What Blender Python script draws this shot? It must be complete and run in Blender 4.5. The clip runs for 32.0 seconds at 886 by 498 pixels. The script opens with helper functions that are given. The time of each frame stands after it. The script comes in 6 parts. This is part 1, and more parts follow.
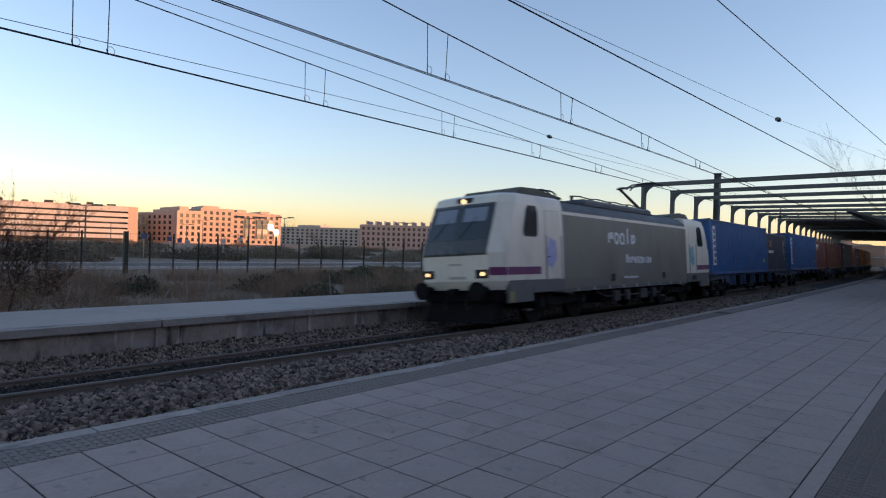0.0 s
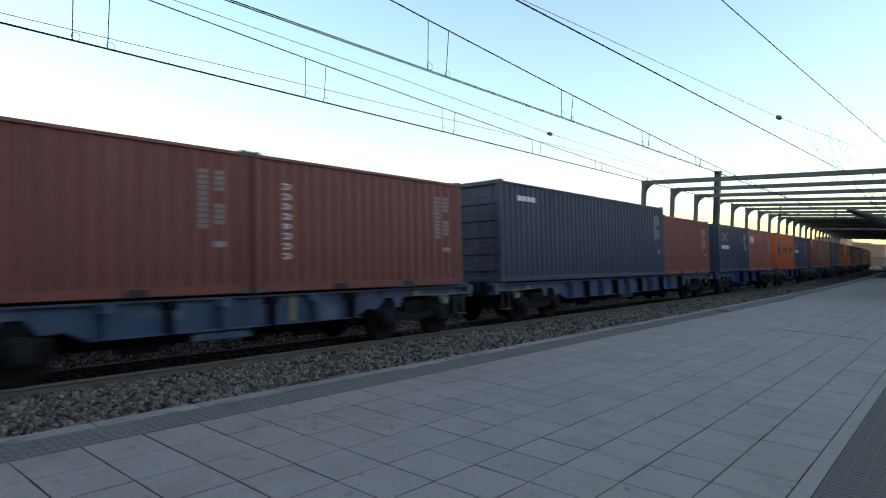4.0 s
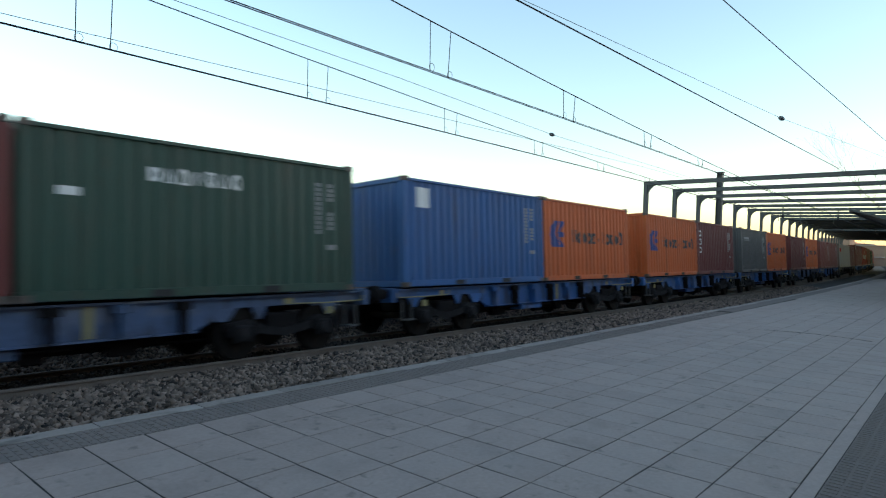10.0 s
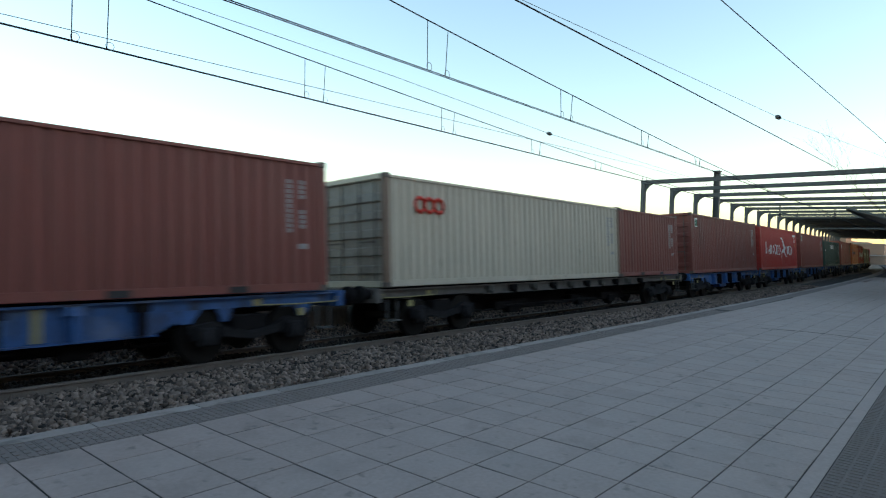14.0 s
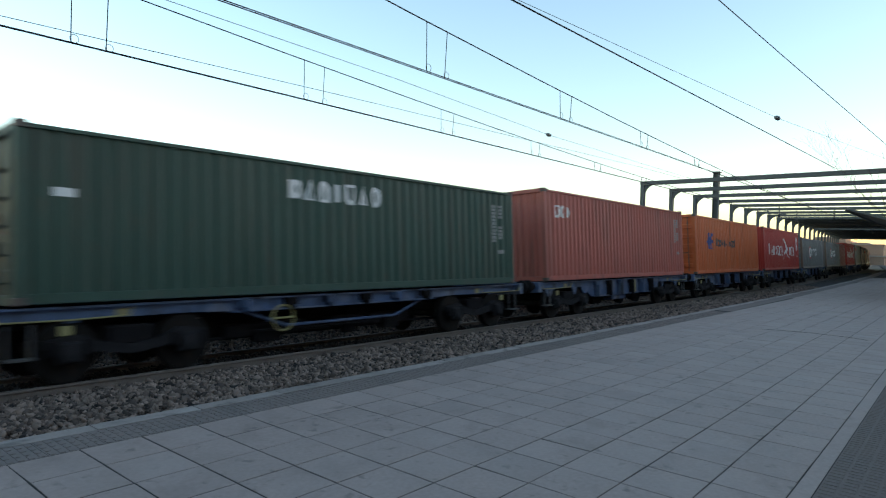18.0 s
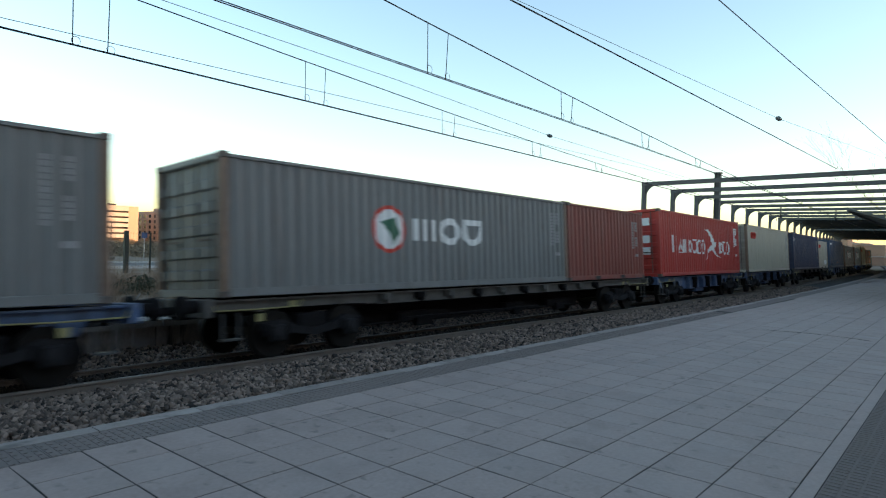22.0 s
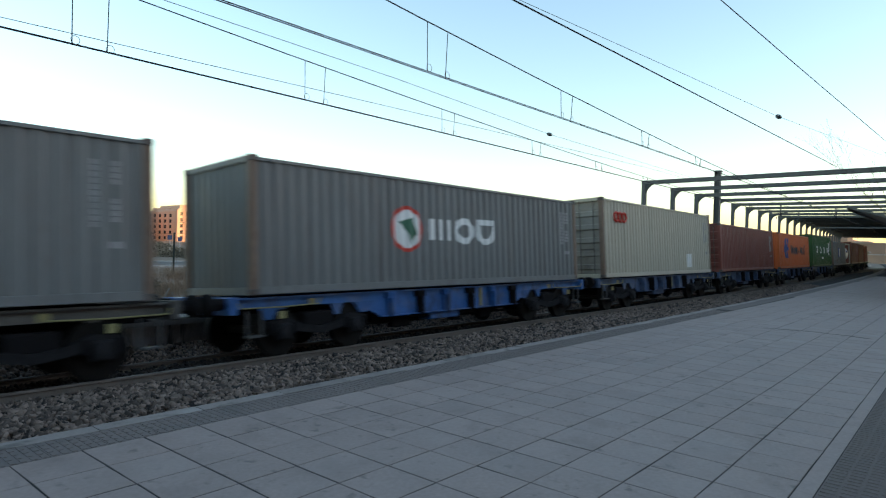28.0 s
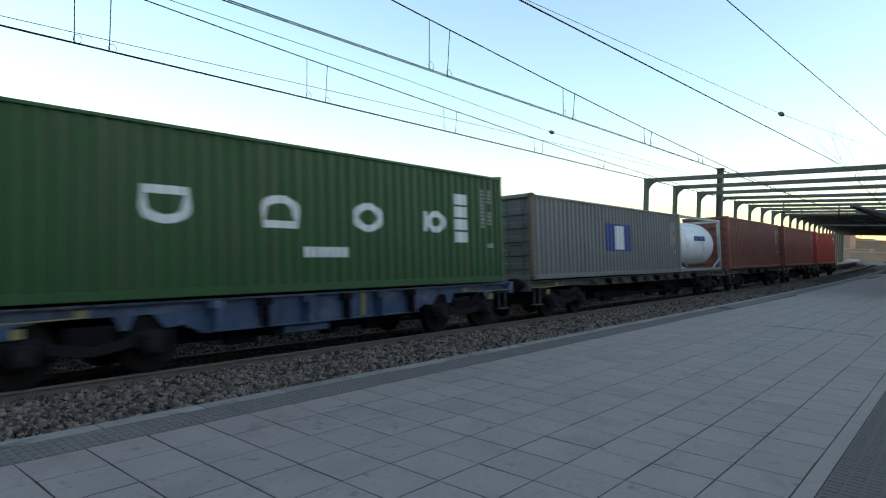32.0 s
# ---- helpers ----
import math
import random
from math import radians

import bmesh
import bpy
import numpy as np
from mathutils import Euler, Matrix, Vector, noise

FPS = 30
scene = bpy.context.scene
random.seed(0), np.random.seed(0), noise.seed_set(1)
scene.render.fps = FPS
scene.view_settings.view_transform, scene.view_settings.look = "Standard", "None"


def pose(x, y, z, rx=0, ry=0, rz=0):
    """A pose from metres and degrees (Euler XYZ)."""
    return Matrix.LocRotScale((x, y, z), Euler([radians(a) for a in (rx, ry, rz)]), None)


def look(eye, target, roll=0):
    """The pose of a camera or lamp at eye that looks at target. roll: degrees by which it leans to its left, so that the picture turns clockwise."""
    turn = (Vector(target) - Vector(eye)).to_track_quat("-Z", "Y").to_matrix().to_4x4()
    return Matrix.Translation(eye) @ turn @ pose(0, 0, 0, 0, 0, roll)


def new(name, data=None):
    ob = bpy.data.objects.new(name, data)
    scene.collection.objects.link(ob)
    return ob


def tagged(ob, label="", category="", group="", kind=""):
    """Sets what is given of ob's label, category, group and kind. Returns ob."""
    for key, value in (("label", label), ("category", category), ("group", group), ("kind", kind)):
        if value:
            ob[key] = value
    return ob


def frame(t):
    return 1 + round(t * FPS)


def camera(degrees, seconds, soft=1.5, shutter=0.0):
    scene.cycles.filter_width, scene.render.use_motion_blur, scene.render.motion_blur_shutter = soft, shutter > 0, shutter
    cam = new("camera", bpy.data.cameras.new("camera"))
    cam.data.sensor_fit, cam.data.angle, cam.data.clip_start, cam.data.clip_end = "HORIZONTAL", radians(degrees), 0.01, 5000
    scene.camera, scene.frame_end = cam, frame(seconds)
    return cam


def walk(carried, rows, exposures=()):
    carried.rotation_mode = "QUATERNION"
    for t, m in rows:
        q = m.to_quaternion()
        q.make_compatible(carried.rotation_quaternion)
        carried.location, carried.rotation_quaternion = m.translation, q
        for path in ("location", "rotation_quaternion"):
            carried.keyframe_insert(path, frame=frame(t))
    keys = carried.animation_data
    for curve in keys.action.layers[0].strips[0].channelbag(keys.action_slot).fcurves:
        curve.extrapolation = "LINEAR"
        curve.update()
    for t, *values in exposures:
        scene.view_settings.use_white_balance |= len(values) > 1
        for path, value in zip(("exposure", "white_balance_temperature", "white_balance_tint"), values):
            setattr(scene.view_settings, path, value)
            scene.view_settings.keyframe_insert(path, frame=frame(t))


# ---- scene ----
# The eye stands still above the near platform; only its aim drifts.
cam = camera(70.68, 32.0, soft=1.15, shutter=0.3)
EYE = (0.0, 0.0, 2.13)
AIM = [
    (0.0, 89.749, -1.771, -49.798), (0.5, 89.739, -1.795, -49.787), (1.0, 89.639, -1.994, -49.764), (1.5, 89.525, -2.067, -49.731),
    (2.0, 89.443, -2.033, -49.75), (2.5, 89.428, -1.872, -49.763), (3.0, 89.446, -1.929, -49.792), (3.5, 89.482, -2.003, -49.812),
    (5.5, 88.821, -2.068, -49.679), (6.0, 88.483, -2.225, -49.52), (6.5, 88.477, -2.198, -49.505), (7.0, 88.737, -2.081, -49.605),
    (7.5, 89.029, -2.069, -49.664), (8.0, 89.244, -2.062, -49.668), (8.5, 89.356, -2.033, -49.64), (9.0, 89.431, -2.027, -49.638),
    (9.5, 89.502, -2.05, -49.635), (10.0, 89.52, -2.042, -49.631), (10.5, 89.495, -1.983, -49.626), (11.0, 89.493, -1.974, -49.625),
    (11.5, 89.493, -1.95, -49.616), (12.0, 89.499, -1.972, -49.631), (12.5, 89.519, -1.96, -49.642), (13.0, 89.493, -1.979, -49.731),
    (13.5, 89.469, -1.881, -49.825), (14.0, 89.464, -1.922, -49.846), (14.5, 89.471, -1.911, -49.876), (16.5, 89.5, -1.891, -49.939),
    (17.0, 89.53, -1.866, -49.931), (17.5, 89.555, -1.876, -49.902), (18.0, 89.583, -1.83, -49.885), (18.5, 89.636, -1.863, -49.83),
    (19.0, 89.683, -1.776, -49.852), (19.5, 89.733, -1.777, -49.802), (20.0, 89.747, -1.733, -49.792), (20.5, 89.747, -1.733, -49.792),
    (21.0, 89.699, -1.755, -49.789), (21.5, 89.684, -1.749, -49.775), (22.0, 89.681, -1.755, -49.769), (22.5, 89.696, -1.718, -49.743),
    (23.0, 89.675, -1.738, -49.776), (23.5, 89.667, -1.693, -49.755), (24.0, 89.609, -1.751, -49.774), (24.5, 89.589, -1.658, -49.768),
    (25.0, 89.582, -1.69, -49.736), (25.5, 89.586, -1.68, -49.727), (27.5, 89.579, -1.655, -49.772), (28.0, 89.571, -1.646, -49.767),
    (28.5, 89.575, -1.646, -49.782), (29.0, 89.59, -1.576, -49.807), (29.5, 89.64, -1.617, -49.807), (30.0, 89.569, -1.844, -49.821),
    (30.5, 89.523, -1.704, -49.846), (31.0, 89.371, -1.877, -49.753), (31.5, 89.362, -1.618, -49.645), (32.0, 89.399, -1.562, -49.57)]
walk(cam, [(t, pose(*EYE, rx, ry, rz)) for t, rx, ry, rz in AIM],
     exposures=[(0, -0.37, 6650, 32), (0.8, -0.33, 6650, 32), (2.5, 0.22, 6950, 22), (5.0, 0.39, 7200, 16), (32, 0.37, 7200, 16)])

# ---- light: low sun behind the station, clear evening sky ----
SUN_EL, SUN_AZ = radians(4.0), radians(-62)      # azimuth from +X, counter-clockwise
world = bpy.data.worlds.new("evening_sky")
scene.world = world
world.use_nodes = True
wt = world.node_tree
sky = wt.nodes.new("ShaderNodeTexSky")
sky.sky_type = "NISHITA"
sky.sun_disc = False
sky.sun_elevation = SUN_EL
sky.sun_rotation = radians(90) - SUN_AZ
sky.altitude = 600
sky.air_density, sky.dust_density, sky.ozone_density = 1.0, 0.9, 2.0
wt.nodes["Background"].inputs[1].default_value = 0.62
pale = wt.nodes.new("ShaderNodeHueSaturation")       # shifts the sky's hue and lowers its saturation a little
pale.inputs["Hue"].default_value = 0.492
pale.inputs["Saturation"].default_value = 0.95
wt.links.new(sky.outputs[0], pale.inputs["Color"])
wt.links.new(pale.outputs[0], wt.nodes["Background"].inputs[0])
sun_data = bpy.data.lights.new("sun", "SUN")
sun_data.energy, sun_data.angle, sun_data.color = 7.0, radians(0.5), (1.0, 0.54, 0.24)
sun = new("sun", sun_data)
sun_to = Vector((math.cos(SUN_EL) * math.cos(SUN_AZ), math.cos(SUN_EL) * math.sin(SUN_AZ), math.sin(SUN_EL)))
sun.matrix_world = look(sun_to * 50, (0, 0, 0))

# ---- track line ----
XT, RADIUS = 15.0, 1650.0       # the line bends away from the platform beyond XT
TRACK_Y, TRACK_Z = 10.99, -0.156
LEAN = -4.2                     # cant of the curve, degrees about the line


def off(x):
    return (x - XT) ** 2 / (2 * RADIUS) if x > XT else 0.0


def heading(x):
    return math.degrees(math.atan((x - XT) / RADIUS)) if x > XT else 0.0


def on_track(s):
    """Pose of the track's middle, at rail height, s metres along the line."""
    return pose(s, TRACK_Y + off(s), TRACK_Z, LEAN, 0, heading(s))


# ---- materials ----
def mat(name, col, rough=0.6, metal=0.0, var=0.25, scale=4.0, bump=0.15, stain=None, amount=0.3, streak=(1, 1, 1), spec=0.4, rnd=0.0, clear=0.0, spots=None):
    """Paint, stone or metal: base colour with coarse and fine variation, stains and relief, in the thing's own space."""
    m = bpy.data.materials.new(name)
    m.use_nodes = True
    nt = m.node_tree
    p = nt.nodes["Principled BSDF"]
    p.inputs["Metallic"].default_value = metal
    p.inputs["Specular IOR Level"].default_value = spec
    p.inputs["Coat Weight"].default_value = clear
    tc = nt.nodes.new("ShaderNodeTexCoord")
    mp = nt.nodes.new("ShaderNodeMapping")
    mp.inputs["Scale"].default_value = streak
    nt.links.new(tc.outputs["Object"], mp.inputs[0])
    if rnd:
        info = nt.nodes.new("ShaderNodeObjectInfo")
        mul = nt.nodes.new("ShaderNodeMath")
        mul.operation = "MULTIPLY"
        mul.inputs[1].default_value = 37.0
        nt.links.new(info.outputs["Random"], mul.inputs[0])
        nt.links.new(mul.outputs[0], mp.inputs["Location"])
    big = nt.nodes.new("ShaderNodeTexNoise")
    big.inputs["Scale"].default_value = scale
    big.inputs["Detail"].default_value = 5
    fine = nt.nodes.new("ShaderNodeTexNoise")
    fine.inputs["Scale"].default_value = scale * 14
    fine.inputs["Detail"].default_value = 4
    for n in (big, fine):
        nt.links.new(mp.outputs[0], n.inputs["Vector"])
    add = nt.nodes.new("ShaderNodeMath")
    add.operation = "ADD"
    nt.links.new(big.outputs[0], add.inputs[0])
    nt.links.new(fine.outputs[0], add.inputs[1])
    rng = nt.nodes.new("ShaderNodeMapRange")
    rng.inputs[1].default_value, rng.inputs[2].default_value = 0.6, 1.4
    rng.inputs[3].default_value, rng.inputs[4].default_value = 1 - var, 1 + var
    nt.links.new(add.outputs[0], rng.inputs[0])
    val = rng.outputs[0]
    if rnd:
        vr = nt.nodes.new("ShaderNodeMapRange")
        vr.inputs[3].default_value, vr.inputs[4].default_value = 1 - rnd, 1 + rnd
        nt.links.new(info.outputs["Random"], vr.inputs[0])
        mm = nt.nodes.new("ShaderNodeMath")
        mm.operation = "MULTIPLY"
        nt.links.new(val, mm.inputs[0])
        nt.links.new(vr.outputs[0], mm.inputs[1])
        val = mm.outputs[0]
    tint = nt.nodes.new("ShaderNodeVectorMath")
    tint.operation = "SCALE"
    tint.inputs[0].default_value = col
    nt.links.new(val, tint.inputs["Scale"])
    out = tint.outputs[0]
    if stain:
        sn = nt.nodes.new("ShaderNodeTexNoise")
        sn.inputs["Scale"].default_value = scale * 0.7
        sn.inputs["Detail"].default_value = 8
        sn.inputs["Roughness"].default_value = 0.65
        sm = nt.nodes.new("ShaderNodeMapping")
        sm.inputs["Location"].default_value = (3.1, 7.7, 1.3)
        nt.links.new(mp.outputs[0], sm.inputs[0])
        nt.links.new(sm.outputs[0], sn.inputs["Vector"])
        sr = nt.nodes.new("ShaderNodeMapRange")
        sr.inputs[1].default_value, sr.inputs[2].default_value = 0.52, 0.72
        sr.inputs[4].default_value = amount
        nt.links.new(sn.outputs[0], sr.inputs[0])
        mx = nt.nodes.new("ShaderNodeMix")
        mx.data_type = "RGBA"
        nt.links.new(sr.outputs[0], mx.inputs[0])
        nt.links.new(out, mx.inputs[6])
        mx.inputs[7].default_value = (*stain, 1)
        out = mx.outputs[2]
    for col2, sc2, lo2, hi2, am2, st2 in spots or ():
        m2 = nt.nodes.new("ShaderNodeMapping")
        m2.inputs["Scale"].default_value = st2
        m2.inputs["Location"].default_value = (sc2, 5.3, 2.9)
        nt.links.new(mp.outputs[0], m2.inputs[0])
        n2 = nt.nodes.new("ShaderNodeTexNoise")
        n2.inputs["Scale"].default_value = sc2
        n2.inputs["Detail"].default_value = 6
        nt.links.new(m2.outputs[0], n2.inputs["Vector"])
        r2 = nt.nodes.new("ShaderNodeMapRange")
        r2.inputs[1].default_value, r2.inputs[2].default_value, r2.inputs[4].default_value = lo2, hi2, am2
        nt.links.new(n2.outputs[0], r2.inputs[0])
        x2 = nt.nodes.new("ShaderNodeMix")
        x2.data_type = "RGBA"
        nt.links.new(r2.outputs[0], x2.inputs[0])
        nt.links.new(out, x2.inputs[6])
        x2.inputs[7].default_value = (*col2, 1)
        out = x2.outputs[2]
    nt.links.new(out, p.inputs["Base Color"])
    rr = nt.nodes.new("ShaderNodeMapRange")
    rr.inputs[1].default_value, rr.inputs[2].default_value = 0.3, 0.7
    rr.inputs[3].default_value, rr.inputs[4].default_value = max(rough - 0.12, 0.03), min(rough + 0.12, 1)
    nt.links.new(big.outputs[0], rr.inputs[0])
    nt.links.new(rr.outputs[0], p.inputs["Roughness"])
    if bump:
        bp = nt.nodes.new("ShaderNodeBump")
        bp.inputs["Strength"].default_value = bump
        bp.inputs["Distance"].default_value = 0.01
        nt.links.new(fine.outputs[0], bp.inputs["Height"])
        nt.links.new(bp.outputs[0], p.inputs["Normal"])
    return m


def glow(name, col, strength):
    m = bpy.data.materials.new(name)
    m.use_nodes = True
    p = m.node_tree.nodes["Principled BSDF"]
    p.inputs["Base Color"].default_value = (*col, 1)
    p.inputs["Emission Color"].default_value = (*col, 1)
    p.inputs["Emission Strength"].default_value = strength
    return m


RUST = (0.13, 0.055, 0.03)
STREAK = (2.2, 2.2, 0.28)


def box_paint(name, col, amount=0.35, stain=(0.10, 0.06, 0.045), drip=0.5):
    return mat(name, col, 0.5, 0, 0.16, 1.6, 0.05, stain, amount, STREAK, 0.35, 0.06, spots=((RUST, 5.0, 0.62, 0.74, 0.3, (1, 1, 1.6)), ((0.03, 0.025, 0.022), 2.2, 0.56, 0.80, drip, (1.6, 1.6, 0.5))))


PAINT = {
    "brown": box_paint("oxide_brown_paint", (0.20, 0.056, 0.043)),
    "darkbrown": box_paint("dark_brown_paint", (0.155, 0.039, 0.035)),
    "coral": box_paint("faded_red_paint", (0.42, 0.108, 0.08), 0.5),
    "rustred": box_paint("red_brown_paint", (0.235, 0.058, 0.043)),
    "red": box_paint("signal_red_paint", (0.44, 0.042, 0.032), 0.25),
    "orange": box_paint("orange_paint", (0.56, 0.118, 0.033), 0.28, (0.2, 0.075, 0.03)),
    "blue": box_paint("medium_blue_paint", (0.025, 0.108, 0.275), 0.3),
    "deepblue": box_paint("deep_blue_paint", (0.022, 0.078, 0.165), 0.35),
    "navy": box_paint("navy_paint", (0.038, 0.047, 0.086), 0.3),
    "midgrey": box_paint("worn_grey_paint", (0.105, 0.1, 0.098), 0.45, (0.06, 0.05, 0.045)),
    "darkgrey": box_paint("dark_slate_paint", (0.047, 0.056, 0.082), 0.3),
    "grey": box_paint("light_grey_paint", (0.172, 0.175, 0.170), 0.3),
    "green": box_paint("dark_green_paint", (0.027, 0.068, 0.05), 0.35),
    "leafgreen": box_paint("mid_green_paint", (0.02, 0.085, 0.024), 0.25),
    "cream": box_paint("cream_paint", (0.47, 0.418, 0.328), 0.35, (0.3, 0.26, 0.2), 0.2),
    "steelblue": box_paint("steel_blue_paint", (0.042, 0.08, 0.14), 0.4),
}
M_RUSTPOST = mat("rusty_corner_paint", (0.19, 0.125, 0.09), 0.7, 0, 0.3, 5, 0.2, RUST, 0.7)
# Cream doors: grime and the shade of the end wall both darken this paint.
M_DULLDOOR = mat("grimy_shaded_door_paint", (0.27, 0.24, 0.205), 0.6, 0, 0.25, 2.5, 0.1, (0.11, 0.09, 0.075), 0.7)
M_WHITE = mat("white_lettering", (0.72, 0.72, 0.70), 0.5, var=0.1, scale=3, bump=0)
M_CODE = mat("dull_white_stencil", (0.30, 0.29, 0.285), 0.6, var=0.25, scale=8, bump=0)
M_MARKBLUE = mat("blue_lettering", (0.03, 0.06, 0.22), 0.5, var=0.1, scale=3, bump=0)
M_MARKRED = mat("red_lettering", (0.6, 0.05, 0.03), 0.5, var=0.1, scale=3, bump=0)
M_MARKYELLOW = mat("yellow_lettering", (0.6, 0.42, 0.04), 0.5, var=0.1, scale=3, bump=0)
M_MARKBLACK = mat("black_lettering", (0.05, 0.045, 0.05), 0.5, var=0.1, scale=3, bump=0)
M_MARKGREEN = mat("green_lettering", (0.02, 0.12, 0.07), 0.5, var=0.1, scale=3, bump=0)
M_GALV = mat("galvanised_steel", (0.33, 0.34, 0.35), 0.45, 0.7, 0.25, 6, 0.1, RUST, 0.3)
M_CAST = mat("worn_corner_steel", (0.10, 0.085, 0.075), 0.6, 0.3, 0.3, 8, 0.2, RUST, 0.5)
M_WBLUE = mat("wagon_blue_paint", (0.022, 0.10, 0.28), 0.5, 0, 0.3, 2, 0.1, (0.035, 0.033, 0.036), 0.85, (1, 1, 0.7), 0.4, 0.25, spots=(((0.12, 0.16, 0.24), 1.3, 0.54, 0.68, 0.6, (0.7, 1, 1.8)), ((0.02, 0.018, 0.018), 3.0, 0.55, 0.66, 0.7, (1.5, 1, 0.5))))
M_WGREY = mat("wagon_faded_blue_paint", (0.05, 0.088, 0.17), 0.6, 0, 0.3, 2, 0.1, (0.035, 0.032, 0.033), 0.85, (1, 1, 0.7), 0.4, 0.2, spots=(((0.17, 0.19, 0.23), 1.3, 0.53, 0.68, 0.6, (0.7, 1, 1.8)), ((0.02, 0.018, 0.018), 3.0, 0.55, 0.66, 0.7, (1.5, 1, 0.5))))
M_WTAN = mat("grimy_tan_wagon_paint", (0.10, 0.092, 0.085), 0.75, 0, 0.3, 2, 0.15, (0.03, 0.026, 0.024), 0.8, (1, 1, 0.7), 0.3, 0.2)
# Grimy running gear taken to near black: underframe shade is in the colour.
M_BOGIE = mat("grimy_shade_dark_steel", (0.010, 0.009, 0.010), 0.85, 0.0, 0.4, 6, 0.3, (0.02, 0.016, 0.014), 0.6, spec=0.1)
M_WHEEL = mat("shade_dark_wheel_steel", (0.009, 0.008, 0.0075), 0.7, 0.1, 0.3, 5, 0.2, (0.03, 0.018, 0.012), 0.5, spec=0.15)
M_RUBBER = mat("black_rubber", (0.02, 0.02, 0.02), 0.7, 0, 0.3, 8, 0.2)
M_PANEL = mat("gallery_concrete", (0.56, 0.49, 0.43), 0.85, 0, 0.1, 0.2, 0.1)


# ---- mesh tools ----
def mesh_of(name, bm, material):
    me = bpy.data.meshes.new(name)
    bm.to_mesh(me)
    bm.free()
    me.materials.append(material)
    return me


def part(name, data, material=None, parent=None, label="", m=None):
    """ONE mesh object under a thing or a part; data is a bmesh or a mesh to share."""
    me = data if isinstance(data, bpy.types.Mesh) else mesh_of(name, data, material)
    ob = new(name, me)
    if parent is not None:
        ob.parent = parent
    if m is not None:
        ob.matrix_basis = m
    if label:
        ob["label"] = label
    return ob


def add_box(bm, lo, hi, bevel=0.0):
    c = [(a + b) / 2 for a, b in zip(lo, hi)]
    s = [max(b - a, 1e-4) for a, b in zip(lo, hi)]
    r = bmesh.ops.create_cube(bm, size=1.0, matrix=Matrix.Translation(c) @ Matrix.Diagonal((*s, 1)))
    if bevel:
        es = list({e for v in r["verts"] for e in v.link_edges})
        bmesh.ops.bevel(bm, geom=es, offset=bevel, segments=1, affect="EDGES")
    return bm


def box(lo, hi, bevel=0.0):
    return add_box(bmesh.new(), lo, hi, bevel)


def add_cyl(bm, a, b, r, seg=12, r2=None, caps=True):
    a, b = Vector(a), Vector(b)
    d = b - a
    m = Matrix.Translation((a + b) / 2) @ d.to_track_quat("Z", "Y").to_matrix().to_4x4()
    bmesh.ops.create_cone(bm, cap_ends=caps, segments=seg, radius1=r, radius2=r if r2 is None else r2, depth=d.length, matrix=m)
    return bm


def cyl(a, b, r, seg=12, r2=None):
    return add_cyl(bmesh.new(), a, b, r, seg, r2)


def add_prism(bm, outline, y0, y1):
    """Outline of (x, z) points, drawn out from y0 to y1."""
    lo = [bm.verts.new((x, y0, z)) for x, z in outline]
    hi = [bm.verts.new((x, y1, z)) for x, z in outline]
    n = len(outline)
    bm.faces.new(lo)
    bm.faces.new(hi[::-1])
    for i in range(n):
        bm.faces.new((lo[i], hi[i], hi[(i + 1) % n], lo[(i + 1) % n]))
    bmesh.ops.recalc_face_normals(bm, faces=bm.faces[:])
    return bm


def prism(outline, y0, y1):
    return add_prism(bmesh.new(), outline, y0, y1)


def loft(rings, close=True):
    """Skin over rings of equal point counts, capped at both ends."""
    bm = bmesh.new()
    vs = [[bm.verts.new(p) for p in r] for r in rings]
    n = len(rings[0])
    for a, b in zip(vs, vs[1:]):
        for i in range(n if close else n - 1):
            bm.faces.new((a[i], a[(i + 1) % n], b[(i + 1) % n], b[i]))
    if close:
        bm.faces.new(vs[0][::-1])
        bm.faces.new(vs[-1])
    bmesh.ops.recalc_face_normals(bm, faces=bm.faces[:])
    return bm


def tubes(name, paths, material, sides=5):
    """One mesh of round wires: paths of [(point, radius), ...]."""
    vs, fs = [], []
    for path in paths:
        start = len(vs)
        for i, (p, r) in enumerate(path):
            p = Vector(p)
            q = Vector(path[min(i + 1, len(path) - 1)][0]) - Vector(path[max(i - 1, 0)][0])
            q = q.normalized() if q.length > 1e-9 else Vector((0, 0, 1))
            u = q.cross(Vector((0, 0, 1)) if abs(q.z) < 0.9 else Vector((1, 0, 0))).normalized()
            w = q.cross(u)
            for k in range(sides):
                a = 2 * math.pi * k / sides
                vs.append(p + u * (math.cos(a) * r) + w * (math.sin(a) * r))
        for i in range(len(path) - 1):
            for k in range(sides):
                a, b = start + i * sides + k, start + i * sides + (k + 1) % sides
                fs.append((a, b, b + sides, a + sides))
    me = bpy.data.meshes.new(name)
    me.from_pydata([tuple(v) for v in vs], [], fs)
    me.materials.append(material)
    return me


def empty(name, m, label, category, group="", kind=""):
    ob = new(name)
    ob.matrix_basis = m
    return tagged(ob, label, category, group, kind)


